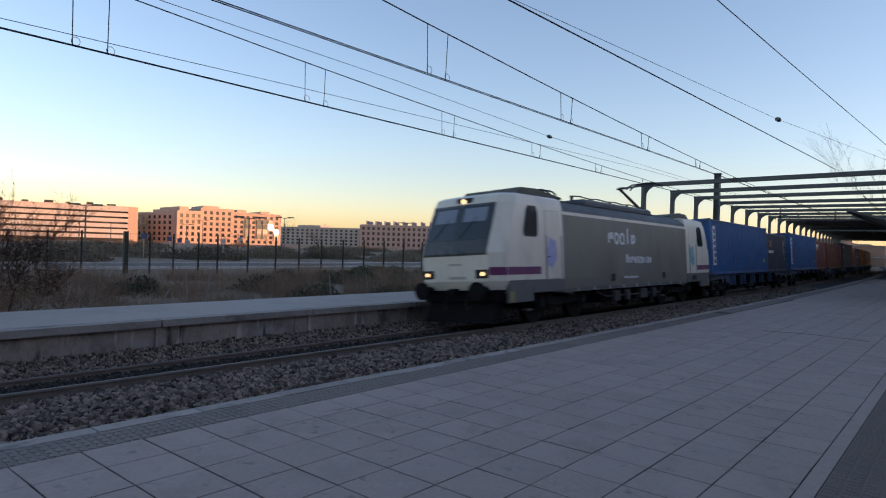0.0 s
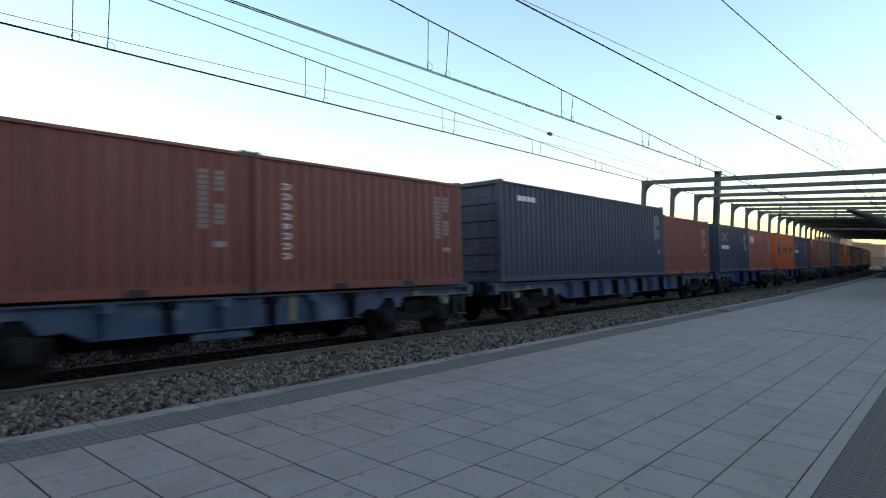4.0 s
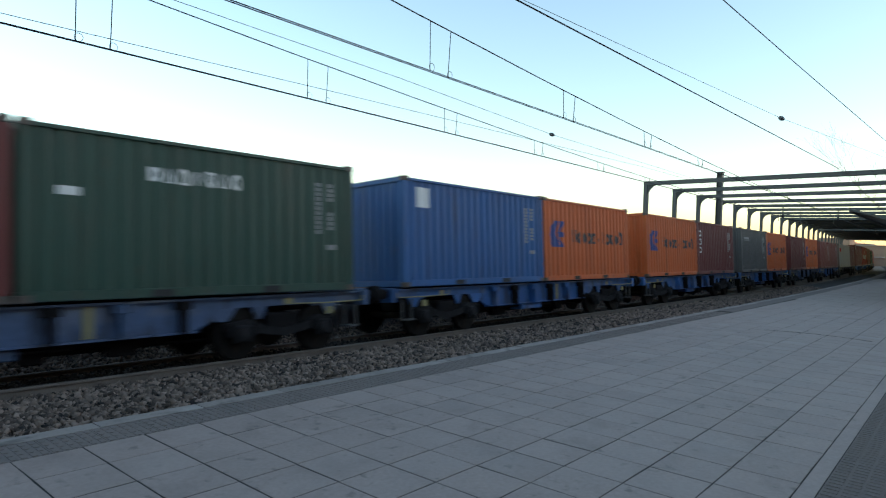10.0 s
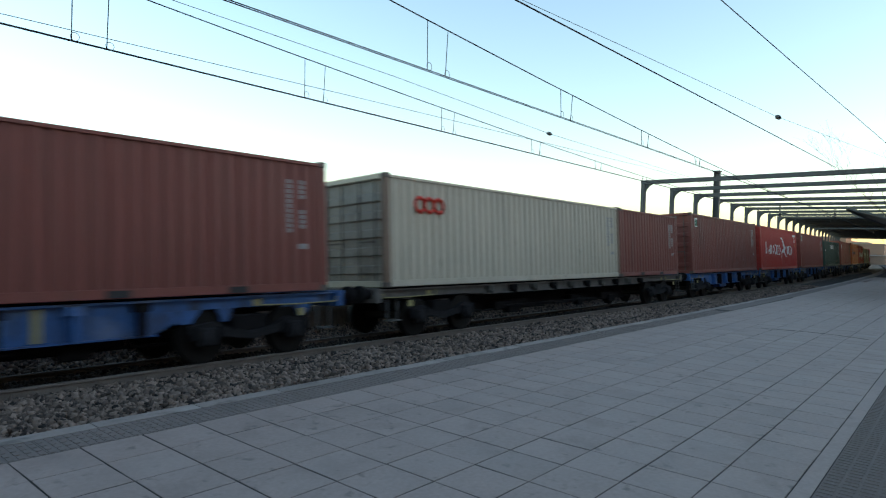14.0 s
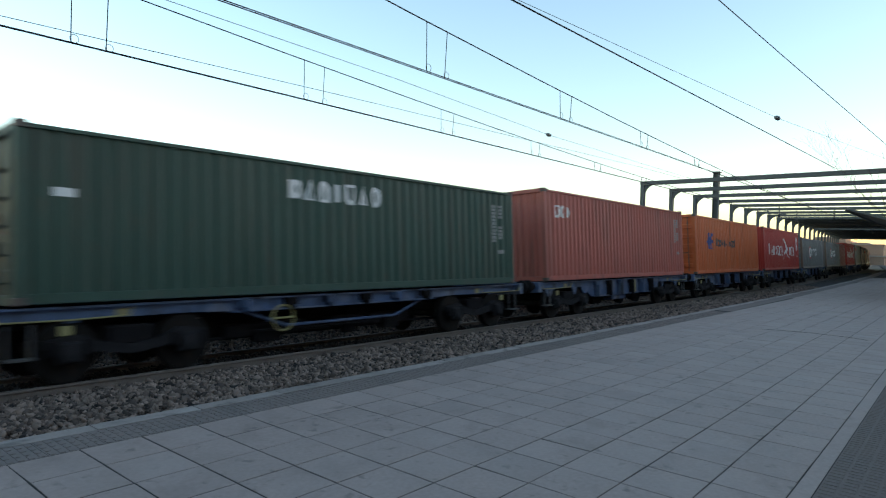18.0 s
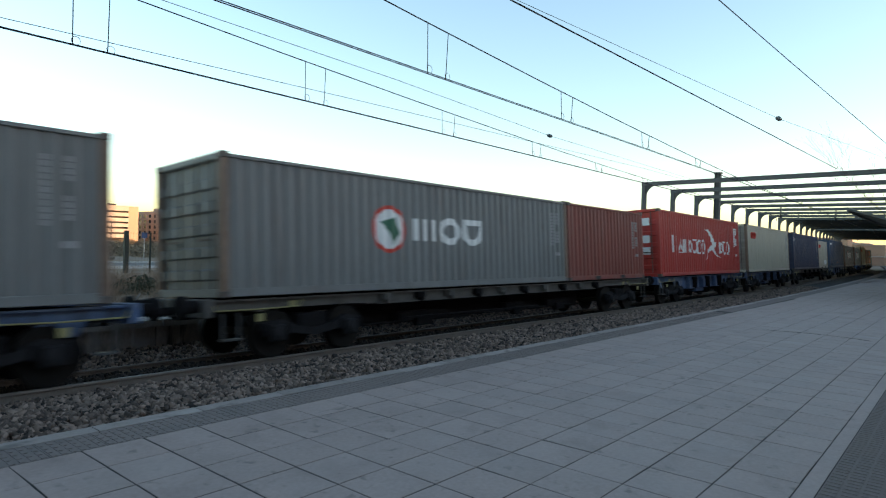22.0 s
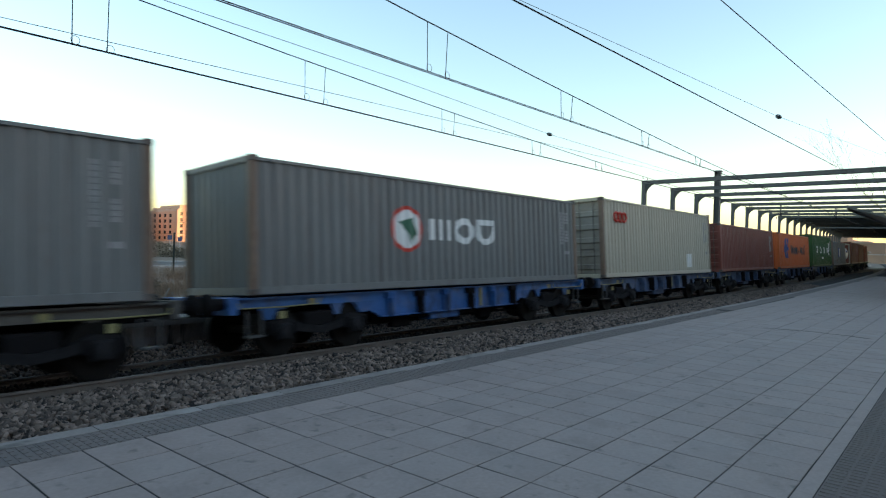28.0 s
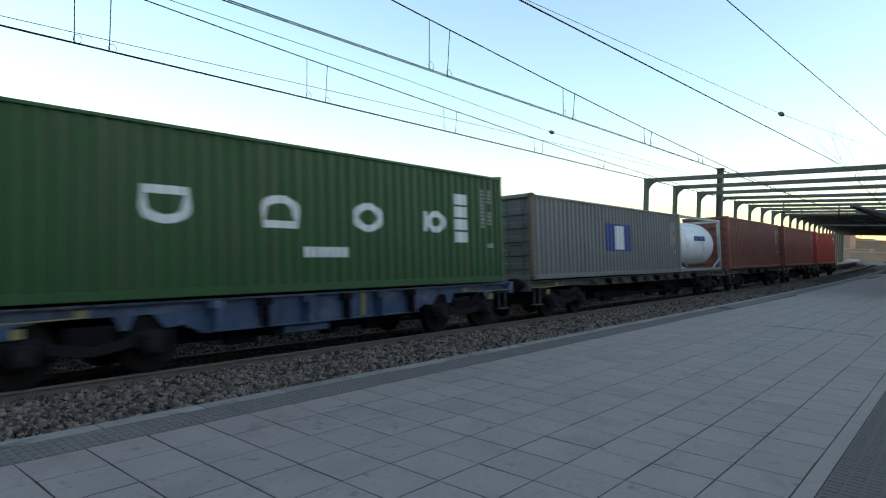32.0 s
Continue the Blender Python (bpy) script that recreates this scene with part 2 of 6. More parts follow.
# ---- setting ----
M_GROUND = mat("dry_earth_and_grass", (0.165, 0.118, 0.083), 0.95, 0, 0.35, 0.35, 0.4, (0.09, 0.085, 0.05), 0.8)
M_TILE = mat("grey_cement_tile", (0.345, 0.262, 0.23), 0.75, 0, 0.16, 1.6, 0.12, (0.22, 0.17, 0.152), 0.6, rnd=0.035, spots=(((0.11, 0.1, 0.092), 6.0, 0.62, 0.72, 0.5, (1, 1, 1)), ((0.40, 0.32, 0.288), 0.9, 0.5, 0.8, 0.5, (1, 1, 1))))
M_JOINT = mat("dark_joint", (0.035, 0.03, 0.027), 0.95, 0, 0.4, 3, 0.2)
M_COPE = mat("pale_concrete_coping", (0.25, 0.22, 0.20), 0.8, 0, 0.16, 1.5, 0.25, (0.13, 0.112, 0.10), 0.8, spots=(((0.045, 0.038, 0.034), 1.7, 0.60, 0.72, 0.8, (0.5, 1, 1.5)),))
M_TACT = mat("ribbed_grey_tile", (0.215, 0.172, 0.153), 0.8, 0, 0.14, 2, 0.2, (0.14, 0.125, 0.115), 0.6)
M_WALL = mat("stained_platform_concrete", (0.25, 0.205, 0.18), 0.9, 0, 0.3, 1.3, 0.3, (0.06, 0.048, 0.042), 0.95, (1, 1, 0.55), spots=(((0.42, 0.385, 0.365), 3.4, 0.57, 0.65, 0.8, (1.2, 1, 0.35)), ((0.27, 0.25, 0.25), 0.8, 0.56, 0.68, 0.8, (0.7, 1, 3.0)), ((0.02, 0.017, 0.015), 3.2, 0.62, 0.7, 0.85, (1.2, 1, 0.3))))
M_STONE = mat("ballast_stone", (0.27, 0.245, 0.22), 0.9, 0, 0.3, 9, 0.3)
M_RAIL = mat("rusty_rail_side", (0.16, 0.13, 0.112), 0.85, 0.0, 0.25, 5, 0.2)
M_HEAD = mat("polished_rail_top", (0.14, 0.125, 0.115), 0.55, 0.3, 0.1, 5, 0.05)
M_SLEEPER = mat("concrete_sleeper", (0.10, 0.088, 0.078), 0.9, 0, 0.2, 3, 0.2)
M_STEELDK = mat("dark_painted_steel", (0.10, 0.105, 0.10), 0.6, 0.2, 0.2, 3, 0.1)
M_WIRE = mat("weathered_copper_wire", (0.018, 0.018, 0.022), 0.7, 0.0, 0.2, 3, 0, spec=0.15)

# stone colours vary from stone to stone
nt = M_STONE.node_tree
geo = nt.nodes.new("ShaderNodeNewGeometry")
ramp = nt.nodes.new("ShaderNodeValToRGB")
ramp.color_ramp.elements[0].color = (0.022, 0.017, 0.015, 1)
ramp.color_ramp.elements[1].color = (0.33, 0.238, 0.19, 1)
nt.links.new(geo.outputs["Random Per Island"], ramp.inputs[0])
nt.links.new(ramp.outputs[0], nt.nodes["Principled BSDF"].inputs["Base Color"])
# Slightly darker stone, blackened further: the train's shade is put into the colour.
M_TRAINSHADE = M_STONE.copy()
M_TRAINSHADE.name = "train_shade_ballast_stone"
for el, c in zip(M_TRAINSHADE.node_tree.nodes[ramp.name].color_ramp.elements, ((0.005, 0.004, 0.0035, 1), (0.05, 0.038, 0.031, 1))):
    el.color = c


def sheet(name, xs, ys, z, material):
    """Flat sheet over a grid; z is a number or a function of (x, y)."""
    vs = [(x, y, z(x, y) if callable(z) else z) for x in xs for y in ys]
    n = len(ys)
    fs = [(i * n + j, (i + 1) * n + j, (i + 1) * n + j + 1, i * n + j + 1) for i in range(len(xs) - 1) for j in range(n - 1)]
    me = bpy.data.meshes.new(name)
    me.from_pydata(vs, [], fs)
    me.materials.append(material)
    return me


def ground_z(x, y):
    if y < 12:
        return -0.75
    bank = min(max((y - 16.5) / 4, 0), 1)
    return -0.30 + 0.28 * bank + 0.1 * noise.noise(Vector((x * 0.2, y * 0.2, 0))) * bank - 0.1 * min(max((y - 30) / 60, 0), 1)


gx = [-3000, -800, -250, -80] + [i * 2.0 for i in range(-15, 45)] + [100, 150, 300, 800, 3000]
gy = [-3000, -600, -150, -60, -30, -15, 0, 7.0, 12.5, 15.9] + [17 + i * 1.5 for i in range(20)] + [60, 100, 200, 400, 900, 3500]
tagged(new("ground", sheet("ground", gx, gy, ground_z, M_GROUND)), "dry winter earth with sparse grass beyond the tracks", "ground", kind="structure")

# near platform: body, tiles, ribbed strip, coping
XS = [-14.0] + [i * 3.0 for i in range(-4, 6)] + [18 + 6.0 * i for i in range(37)]
T, GAP, GAPL = 0.607, 0.008, 0.006
ROW0, COL0 = 6.63, 3.64


def strip_mesh(name, y0, y1, z0, z1, material, xs=XS, bend=True):
    """Long bar that follows the line's bend between y0 and y1."""
    ring = lambda x: [(x, y0 + (off(x) if bend else 0), z0), (x, y1 + off(x), z0), (x, y1 + off(x), z1), (x, y0 + (off(x) if bend else 0), z1)]
    return mesh_of(name, loft([ring(x) for x in xs]), material)


# Bed coloured near black to act as shade in the gaps between stones.
M_GAPSHADE = mat("gap_shade_ballast", (0.022, 0.018, 0.016), 0.9, 0, 0.3, 6, 0.3)
near_platform = tagged(new("platform_near", strip_mesh("platform_near", -6.0, 7.33, -0.8, -0.0045, M_JOINT, bend=False)),
                       "wide station platform paved in grey square tiles", "platform", kind="structure")
re = random.Random(77)
xs_c = [-14.0 + 1.2 * i for i in range(140)]
M_COPE_N = mat("pale_platform_edge_concrete", (0.30, 0.25, 0.222), 0.8, 0, 0.16, 1.5, 0.25, (0.20, 0.168, 0.148), 0.8, rnd=0.14, spots=(((0.08, 0.07, 0.062), 3.0, 0.56, 0.70, 0.75, (1, 1, 1)), ((0.40, 0.35, 0.315), 1.3, 0.58, 0.7, 0.7, (0.6, 2, 1))))
for a, b in zip(xs_c, xs_c[1:]):
    part("edge_slab", strip_mesh("edge_slab", 7.17, 7.40, -0.14, 0.004, M_COPE_N, [a + 0.006, b - 0.006]), parent=near_platform, m=pose(0, re.uniform(-0.012, 0.008), re.uniform(-0.006, 0.004)))


# Rib shade put into the colour for plain strips; inner strip is darkened too.
M_TACTFAR = mat("rib_shade_dark_tile", (0.175, 0.138, 0.122), 0.85, 0, 0.2, 2, 0.2)


def ribbed(name, y0, y1, xs, ribs, material=M_TACT):
    bm = bmesh.new()
    for a, b in zip(xs, xs[1:]):
        add_box(bm, (a + 0.003, y0, -0.05), (b - 0.003, y1, -0.0025))
        w, d = (b - a) / ribs, (y1 - y0) / 4
        for k in range(ribs):
            for j in range(4):
                add_box(bm, (a + (k + 0.2) * w, y0 + d * (j + 0.1), -0.02), (a + (k + 0.75) * w, y0 + d * (j + 0.9), 0.0035))
    for v in bm.verts:
        v.co.y += off(v.co.x)
    return mesh_of(name, bm, material)


tagged(part("ribbed_strip", ribbed("ribbed_strip", 6.64, 7.16, [-2 + 0.52 * i for i in range(51)], 6), parent=near_platform, label="ribbed warning strip along the edge"), kind="stuff")
part("ribbed_strip", strip_mesh("ribbed_strip_far", 6.64, 7.16, -0.05, 0.0, M_TACTFAR, [24.53] + [25 + 1.5 * k for k in range(92)]), parent=near_platform)
tagged(part("ribbed_strip", ribbed("ribbed_strip_inner", 0.42, 1.00, [2 + 0.3 * i for i in range(60)], 3, M_TACTFAR), parent=near_platform, label="ribbed warning strip along the inner edge"), kind="stuff")
part("ribbed_strip", strip_mesh("ribbed_strip_inner_start", 0.42, 1.00, -0.05, 0.0, M_TACTFAR, [-14, 1.99], bend=False), parent=near_platform)
part("ribbed_strip", strip_mesh("ribbed_strip_start", 6.64, 7.16, -0.05, 0.0, M_TACT, [-14, -2.01]), parent=near_platform)
part("ribbed_strip", strip_mesh("ribbed_strip_inner_far", 0.42, 1.00, -0.05, 0.0, M_TACTFAR, [20.1, 60, 120], bend=False), parent=near_platform)
part("narrow_tile_row", strip_mesh("narrow_tile_row", 1.01, 1.16, -0.05, 0.0, M_TILE, [-14 + 0.607 * i for i in range(157)], bend=False), parent=near_platform)
part("platform_surface", strip_mesh("platform_surface", -6.0, 0.40, -0.05, 0.0, M_TILE, bend=False), parent=near_platform)


def tile_mesh(name, places, material=M_TILE, seed=1):
    """Bevelled square tiles with slightly uneven edges."""
    rj = random.Random(seed)
    vs, fs = [], []
    for x, y, dz in places:
        n = len(vs)
        jit = [(rj.uniform(-0.005, 0.005), rj.uniform(-0.004, 0.004)) for _ in range(4)]
        for z, g in ((-0.03, 0), (-0.003, 0), (0.0, 0.003)):
            for (sx, sy), (jx, jy) in zip(((0, 0), (1, 0), (1, 1), (0, 1)), jit):
                vs.append((x + (T - g - GAP if sx else g + GAP) + jx, y + (T - g - GAPL if sy else g + GAPL) + jy, z + dz))
        for k in (0, 4):
            for i in range(4):
                fs.append((n + k + i, n + k + (i + 1) % 4, n + k + 4 + (i + 1) % 4, n + k + 4 + i))
        fs.append((n + 8, n + 9, n + 10, n + 11))
    me = bpy.data.meshes.new(name)
    me.from_pydata(vs, [], fs)
    me.materials.append(material)
    return me


# ballast bed, sleepers, rails
def bed_mesh():
    prof = [(7.4, -0.9), (12.96, -0.9), (12.96, -0.24), (11.95, -0.43), (11.80, -0.42), (10.12, -0.31), (8.8, -0.30), (8.2, -0.40), (7.4, -0.42)]
    return mesh_of("ballast_bed", loft([[(x, y + off(x), z) for y, z in prof] for x in XS]), M_GAPSHADE)


tagged(new("ballast_bed", bed_mesh()), "bed of grey crushed stone under the track", "ballast", kind="structure")


def stones(name, n, x0, x1, y0, y1, zf, size, seed, material=M_STONE):
    rs = np.random.RandomState(seed)
    bv = np.array([(a, b, c) for a in (-1, 1) for b in (-1, 1) for c in (-1, 1)]) * 0.72
    bf = np.array([(0, 1, 3), (0, 3, 2), (4, 6, 7), (4, 7, 5), (0, 4, 5), (0, 5, 1), (2, 3, 7), (2, 7, 6), (0, 2, 6), (0, 6, 4), (1, 5, 7), (1, 7, 3)])
    u = rs.rand(n)
    x = x0 + (x1 - x0) * u ** 1.6
    y = rs.uniform(y0, y1, n)
    z = np.array([zf(b) for b in y]) + rs.uniform(-0.03, 0.03, n)
    y = y + np.array([off(a) for a in x])
    s = size * rs.uniform(0.6, 1.25, (n, 1)) * rs.uniform(0.5, 1.3, (n, 3))
    a = rs.uniform(0, 6.28, (n, 3))
    base = bv[None] + rs.uniform(-0.45, 0.45, (n, len(bv), 3))
    base = base * s[:, None, :]
    for ax in range(3):
        c, si = np.cos(a[:, ax])[:, None], np.sin(a[:, ax])[:, None]
        i, j = [(1, 2), (0, 2), (0, 1)][ax]
        p, q = base[..., i].copy(), base[..., j].copy()
        base[..., i], base[..., j] = c * p - si * q, si * p + c * q
    base += np.stack([x, y, z], 1)[:, None, :]
    vs = base.reshape(-1, 3)
    fs = (bf[None] + (np.arange(n) * len(bv))[:, None, None]).reshape(-1, 3)
    me = bpy.data.meshes.new(name)
    me.vertices.add(len(vs))
    me.vertices.foreach_set("co", vs.ravel())
    me.loops.add(fs.size)
    me.loops.foreach_set("vertex_index", fs.ravel())
    me.polygons.add(len(fs))
    me.polygons.foreach_set("loop_start", np.arange(0, fs.size, 3))
    me.update(calc_edges=True)
    me.materials.append(material)
    return me


near_top = lambda y: -0.36 + 0.105 * min(max((y - 8.2) / 0.6, 0), 1)
tagged(new("ballast", stones("ballast", 52000, -1, 56, 7.85, 10.04, near_top, 0.046, 3)), "loose grey and tan ballast stones beside the rail", "ballast", kind="stuff")
tagged(new("ballast", stones("ballast_between_rails", 26000, -2, 40, 10.18, 11.78, lambda y: -0.275 - 0.065 * (y - 10.1), 0.034, 4, M_TRAINSHADE)), "loose ballast stones between the rails", "ballast", kind="stuff")
tagged(new("ballast", stones("ballast_far", 26000, -2, 40, 11.92, 12.95, lambda y: -0.375 + 0.19 * (y - 11.9), 0.036, 5)), "loose ballast stones at the foot of the opposite platform", "ballast", kind="stuff")

RAIL_OUT = [(-0.075, 0), (0.075, 0), (0.075, 0.012), (0.01, 0.03), (0.009, 0.125), (0.036, 0.138), (0.036, 0.165), (0.028, 0.172),
            (-0.028, 0.172), (-0.036, 0.165), (-0.036, 0.138), (-0.009, 0.125), (-0.01, 0.03), (-0.075, 0.012)]


def rail(y, z):
    rings = [[(x, y + off(x) + dy, z - 0.172 + dz) for dy, dz in RAIL_OUT] for x in [-60, -30] + XS]
    ob = tagged(new("rail", mesh_of("rail", loft(rings), M_RAIL)), "brown rusty steel rail with a worn bright top", "rail", "rails of the track", "structure")
    top = [[(x, y + off(x) - 0.024, z + 0.0005), (x, y + off(x) + 0.024, z + 0.0005), (x, y + off(x) + 0.024, z + 0.002), (x, y + off(x) - 0.024, z + 0.002)] for x in [-60, -30] + XS]
    part("running_surface", loft(top), M_HEAD, ob, "bright worn running surface")


rail(10.10, -0.095)
rail(11.84, -0.262)
sleeper_mesh = mesh_of("sleeper", box((-0.13, -1.3, -0.2), (0.13, 1.3, 0), 0.02), M_SLEEPER)
for i in range(150):
    x = -8 + 0.6 * i
    ob = tagged(new("sleeper", sleeper_mesh), "grey concrete sleeper half buried in ballast", "sleeper", "sleepers of the track", "structure")
    ob.matrix_basis = on_track(x) @ pose(0, 0, -0.225, -1.2)

# opposite platform
far_platform = tagged(new("platform_far", strip_mesh("platform_far", 12.96, 16.0, -0.9, 0.385, M_WALL)), "raised opposite platform with stained concrete wall", "platform", kind="structure")
M_FARTOP = mat("worn_pale_paving", (0.34, 0.295, 0.27), 0.85, 0, 0.12, 0.6, 0.15, (0.21, 0.19, 0.176), 0.6)
part("platform_surface", strip_mesh("far_surface", 13.22, 16.02, 0.37, 0.405, M_FARTOP), parent=far_platform, label="pale worn paving")
part("platform_surface", strip_mesh("far_surface_edge", 16.0, 16.12, -0.4, 0.36, M_WALL), parent=far_platform)
for i in range(40):
    a = -13.4 + 3.92 * i
    part("edge_slab", strip_mesh("edge_slab", 12.84, 13.21, 0.265, 0.41, M_COPE, [a + 0.02, a + 1.96, a + 3.90]), parent=far_platform)
for i in range(12):
    a = -13.4 + 3.92 * i
    part("wall_rib", box((a - 0.1, 12.90, -0.6), (a + 0.1, 12.97, 0.262), 0.01), M_WALL, far_platform)


# ---- portals, masts, wires ----
def bend_pose(x, y, z=0.0):
    return pose(x, y + off(x), z, 0, 0, heading(x))


portal_top = 6.36
BD = 0.24         # beam depth
post_me = mesh_of("post", box((-0.12, -0.12, 0), (0.12, 0.12, portal_top - BD), 0.012), M_STEELDK)
beam_me = mesh_of("beam", box((-0.11, -21.5, portal_top - BD), (0.11, 0.14, portal_top), 0.012), M_STEELDK)
brace_me = mesh_of("brace", prism([(0, 0), (0.5, 0.0), (0.33, -0.08), (0.16, -0.22), (0.06, -0.38), (0.0, -0.6)], -0.05, 0.05), M_STEELDK)
for i in range(24):
    e = empty("overhead_portal", bend_pose(37.0 + 5.0 * i, 15.2) @ pose(0, 0, 0, 0, 0, -7.0 if i < 3 else -2.0), "dark green steel portal frame spanning the tracks and platforms", "portal frame", "portals over the tracks")
    part("post", post_me, parent=e, m=pose(0, 0, 0.0))
    part("post", post_me, parent=e, m=pose(0, -21.2, 0.0))
    part("beam", beam_me, parent=e)
    part("brace", brace_me, parent=e, m=pose(0, -0.12, portal_top - BD, 0, 0, -90))

mast = empty("catenary_mast", bend_pose(49.4, 14.42), "tall dark steel catenary mast behind the train", "mast")
bm = bmesh.new()
for y in (-0.2, 0.17):
    add_box(bm, (-0.2, y, 0), (0.2, y + 0.03, 8.2))
add_box(bm, (-0.012, -0.18, 0), (0.012, 0.18, 8.2))
part("column", bm, M_STEELDK, mast)
part("cap", box((-0.27, -0.27, 8.2), (0.27, 0.27, 8.28)), M_STEELDK, mast)

def catenary(name, y, zc, zm, k, xm, pair, drop_x, label):
    e = empty(name, pose(0, 0, 0), label, "overhead line", "overhead lines")
    xs = [-60 + 4 * i for i in range(56)]

    def mess(x):
        d = (x - xm + 40) % 80 - 40
        return zm + k * d * d
    for dy in pair:
        part("contact_wire", tubes("contact_wire", [[((x, y + dy + off(x), zc), 0.009) for x in xs]], M_WIRE), parent=e)
    part("messenger_wire", tubes("messenger_wire", [[((x, y + off(x), mess(x)), 0.012) for x in xs]], M_WIRE), parent=e)
    for x in drop_x:
        for dx, dy in ((-0.04, pair[0]), (0.53, pair[-1])):
            t, b = Vector((x + dx, y + off(x), mess(x + dx))), Vector((x + dx, y + dy + off(x), zc))
            me = tubes("dropper", [[(t, 0.009), (b, 0.009)],
                                   [(b + Vector((0.07 * math.sin(a) + 0.05, 0, 0.07 + 0.07 * math.cos(a))), 0.005) for a in [j * 0.7 for j in range(10)]]], M_WIRE, 4)
            part("dropper", me, parent=e)


catenary("overhead_line", 11.35, 5.24, 2.13 + 3.19, 0.00079, 40, (-0.03, 0.03), [3.85 - 4.65 + 4.68 * i for i in range(14)], "contact and messenger wires over the running track")
catenary("overhead_line", 7.5, 5.20, 2.13 + 3.09, 0.00086, 40, (-0.03, 0.03), [8.2 - 9.4 + 4.75 * i for i in range(14)], "contact and messenger wires above the platform edge")


def line(pts, r, label, name="overhead_wire"):
    return tagged(new(name, tubes(name, [[(p, r) for p in pts]], M_WIRE)), label, "overhead wire", "single overhead wires")


line([(-40, 8.64, 6.63), (9.3, 6.52, 6.63), (37, 5.33, 6.63)], 0.016, "dark feeder wire running to the first portal")
line([(-30, 10.9, 6.65), (9.4, 6.47, 6.65), (22.8, 4.97, 6.65), (34.3, 3.05, 6.65), (60, -1.5, 6.65)], 0.0055, "thin guy wire with an insulator")
line([(-30, 6.6, 7.13), (12.8, 3.93, 7.13), (18.2, 3.68, 7.13), (32.9, 2.95, 7.13), (52, 2.0, 6.36)], 0.011, "thin wire high over the platform")
line([(-30, 13.5, 7.35), (6.2, 13.5, 7.25), (13.5, 13.5, 7.13), (22.6, 13.5, 6.82), (37.5, 13.6, 6.80), (80, 15, 7.2)], 0.008, "thin wire beyond the running track")
line([(-30, 13.8, 5.7), (3.5, 13.8, 6.09), (11.6, 13.8, 6.28), (16.3, 13.8, 6.37), (33, 13.8, 6.68), (80, 15, 7.2)], 0.008, "thin rising wire beyond the running track")
M_UNDERGLAZE = mat("grey_glazed_porcelain", (0.10, 0.115, 0.12), 0.3, 0, 0.15, 5, 0)
for p, ax in (((22.8, 4.97, 6.65), (0.99, -0.13, 0)), ((22.6, 13.5, 6.82), (1, 0, 0))):
    bm = bmesh.new()
    ax = Vector(ax)
    add_cyl(bm, Vector(p) - ax * 0.16, Vector(p) + ax * 0.16, 0.04)
    for k in range(4):
        add_cyl(bm, Vector(p) + ax * (-0.12 + 0.08 * k - 0.02), Vector(p) + ax * (-0.12 + 0.08 * k + 0.02), (0.055, 0.075, 0.075, 0.055)[k], 14)
    tagged(new("insulator", mesh_of("insulator", bm, M_UNDERGLAZE)), "grey ribbed insulator on an overhead wire", "insulator")

# Warm brown, picked for the unseen walls' bounce light; also on the depots.
M_BRICKDK = mat("brown_brick_wall", (0.42, 0.26, 0.18), 0.9, 0, 0.12, 0.3, 0.1)
# ---- unseen walls added behind the camera to shade the station ----
tagged(new("shade_wall_behind", mesh_of("shade_wall_behind", box((-300, -42, -1), (520, -30, 14.5)), M_BRICKDK)), "added unseen wall behind the platform that shades it", "building", kind="structure")

# Second unseen wall: cuts low sky light on platform and under the train.
tagged(new("shade_wall_near", mesh_of("shade_wall_near", box((-40, -12, 0.0), (260, -4.4, 6.6)), M_BRICKDK)), "added unseen wall near the platform that darkens it", "building", kind="structure")

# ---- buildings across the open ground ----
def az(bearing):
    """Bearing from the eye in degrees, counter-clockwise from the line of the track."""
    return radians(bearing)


M_BRICK = mat("warm_facade_brick", (0.55, 0.37, 0.27), 0.9, 0, 0.12, 0.15, 0.1)
M_PALE = mat("pale_facade_render", (0.50, 0.42, 0.36), 0.9, 0, 0.12, 0.15, 0.1)
# Grey front made darker in colour to seem shaded although sunlight reaches it.
M_SHADEFRONT = mat("grey_facade_with_shade", (0.27, 0.245, 0.25), 0.9, 0, 0.15, 0.15, 0.1)
M_GLASS = bpy.data.materials.new("window_glass")
M_GLASS.use_nodes = True
M_GLASS.node_tree.nodes["Principled BSDF"].inputs["Base Color"].default_value = (0.03, 0.035, 0.04, 1)
M_GLASS.node_tree.nodes["Principled BSDF"].inputs["Roughness"].default_value = 0.06
# Near black puts the galleries' shade into the colour; roof units share it.
M_DARK = mat("near_black_shade", (0.05, 0.045, 0.045), 0.9, 0, 0.3, 0.5, 0.1)


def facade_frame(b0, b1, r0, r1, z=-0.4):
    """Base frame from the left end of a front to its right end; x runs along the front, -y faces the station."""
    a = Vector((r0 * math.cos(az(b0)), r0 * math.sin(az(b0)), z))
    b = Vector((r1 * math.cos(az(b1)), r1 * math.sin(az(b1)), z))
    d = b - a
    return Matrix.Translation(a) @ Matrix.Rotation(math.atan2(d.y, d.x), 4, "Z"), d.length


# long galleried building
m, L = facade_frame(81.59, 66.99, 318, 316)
e = empty("gallery_building", m, "long pale building with dark open galleries on six storeys", "building")
H = 15.5
part("wall", box((0, 1.6, 0), (L, 34, H - 0.5)), M_DARK, e, "near-black back wall standing in for gallery shade")
for k in range(6):
    z0 = 1.6 + k * 2.42
    part("gallery_panel", box((0, 0, z0), (L, 1.5, z0 + 1.62)), M_PANEL, e)
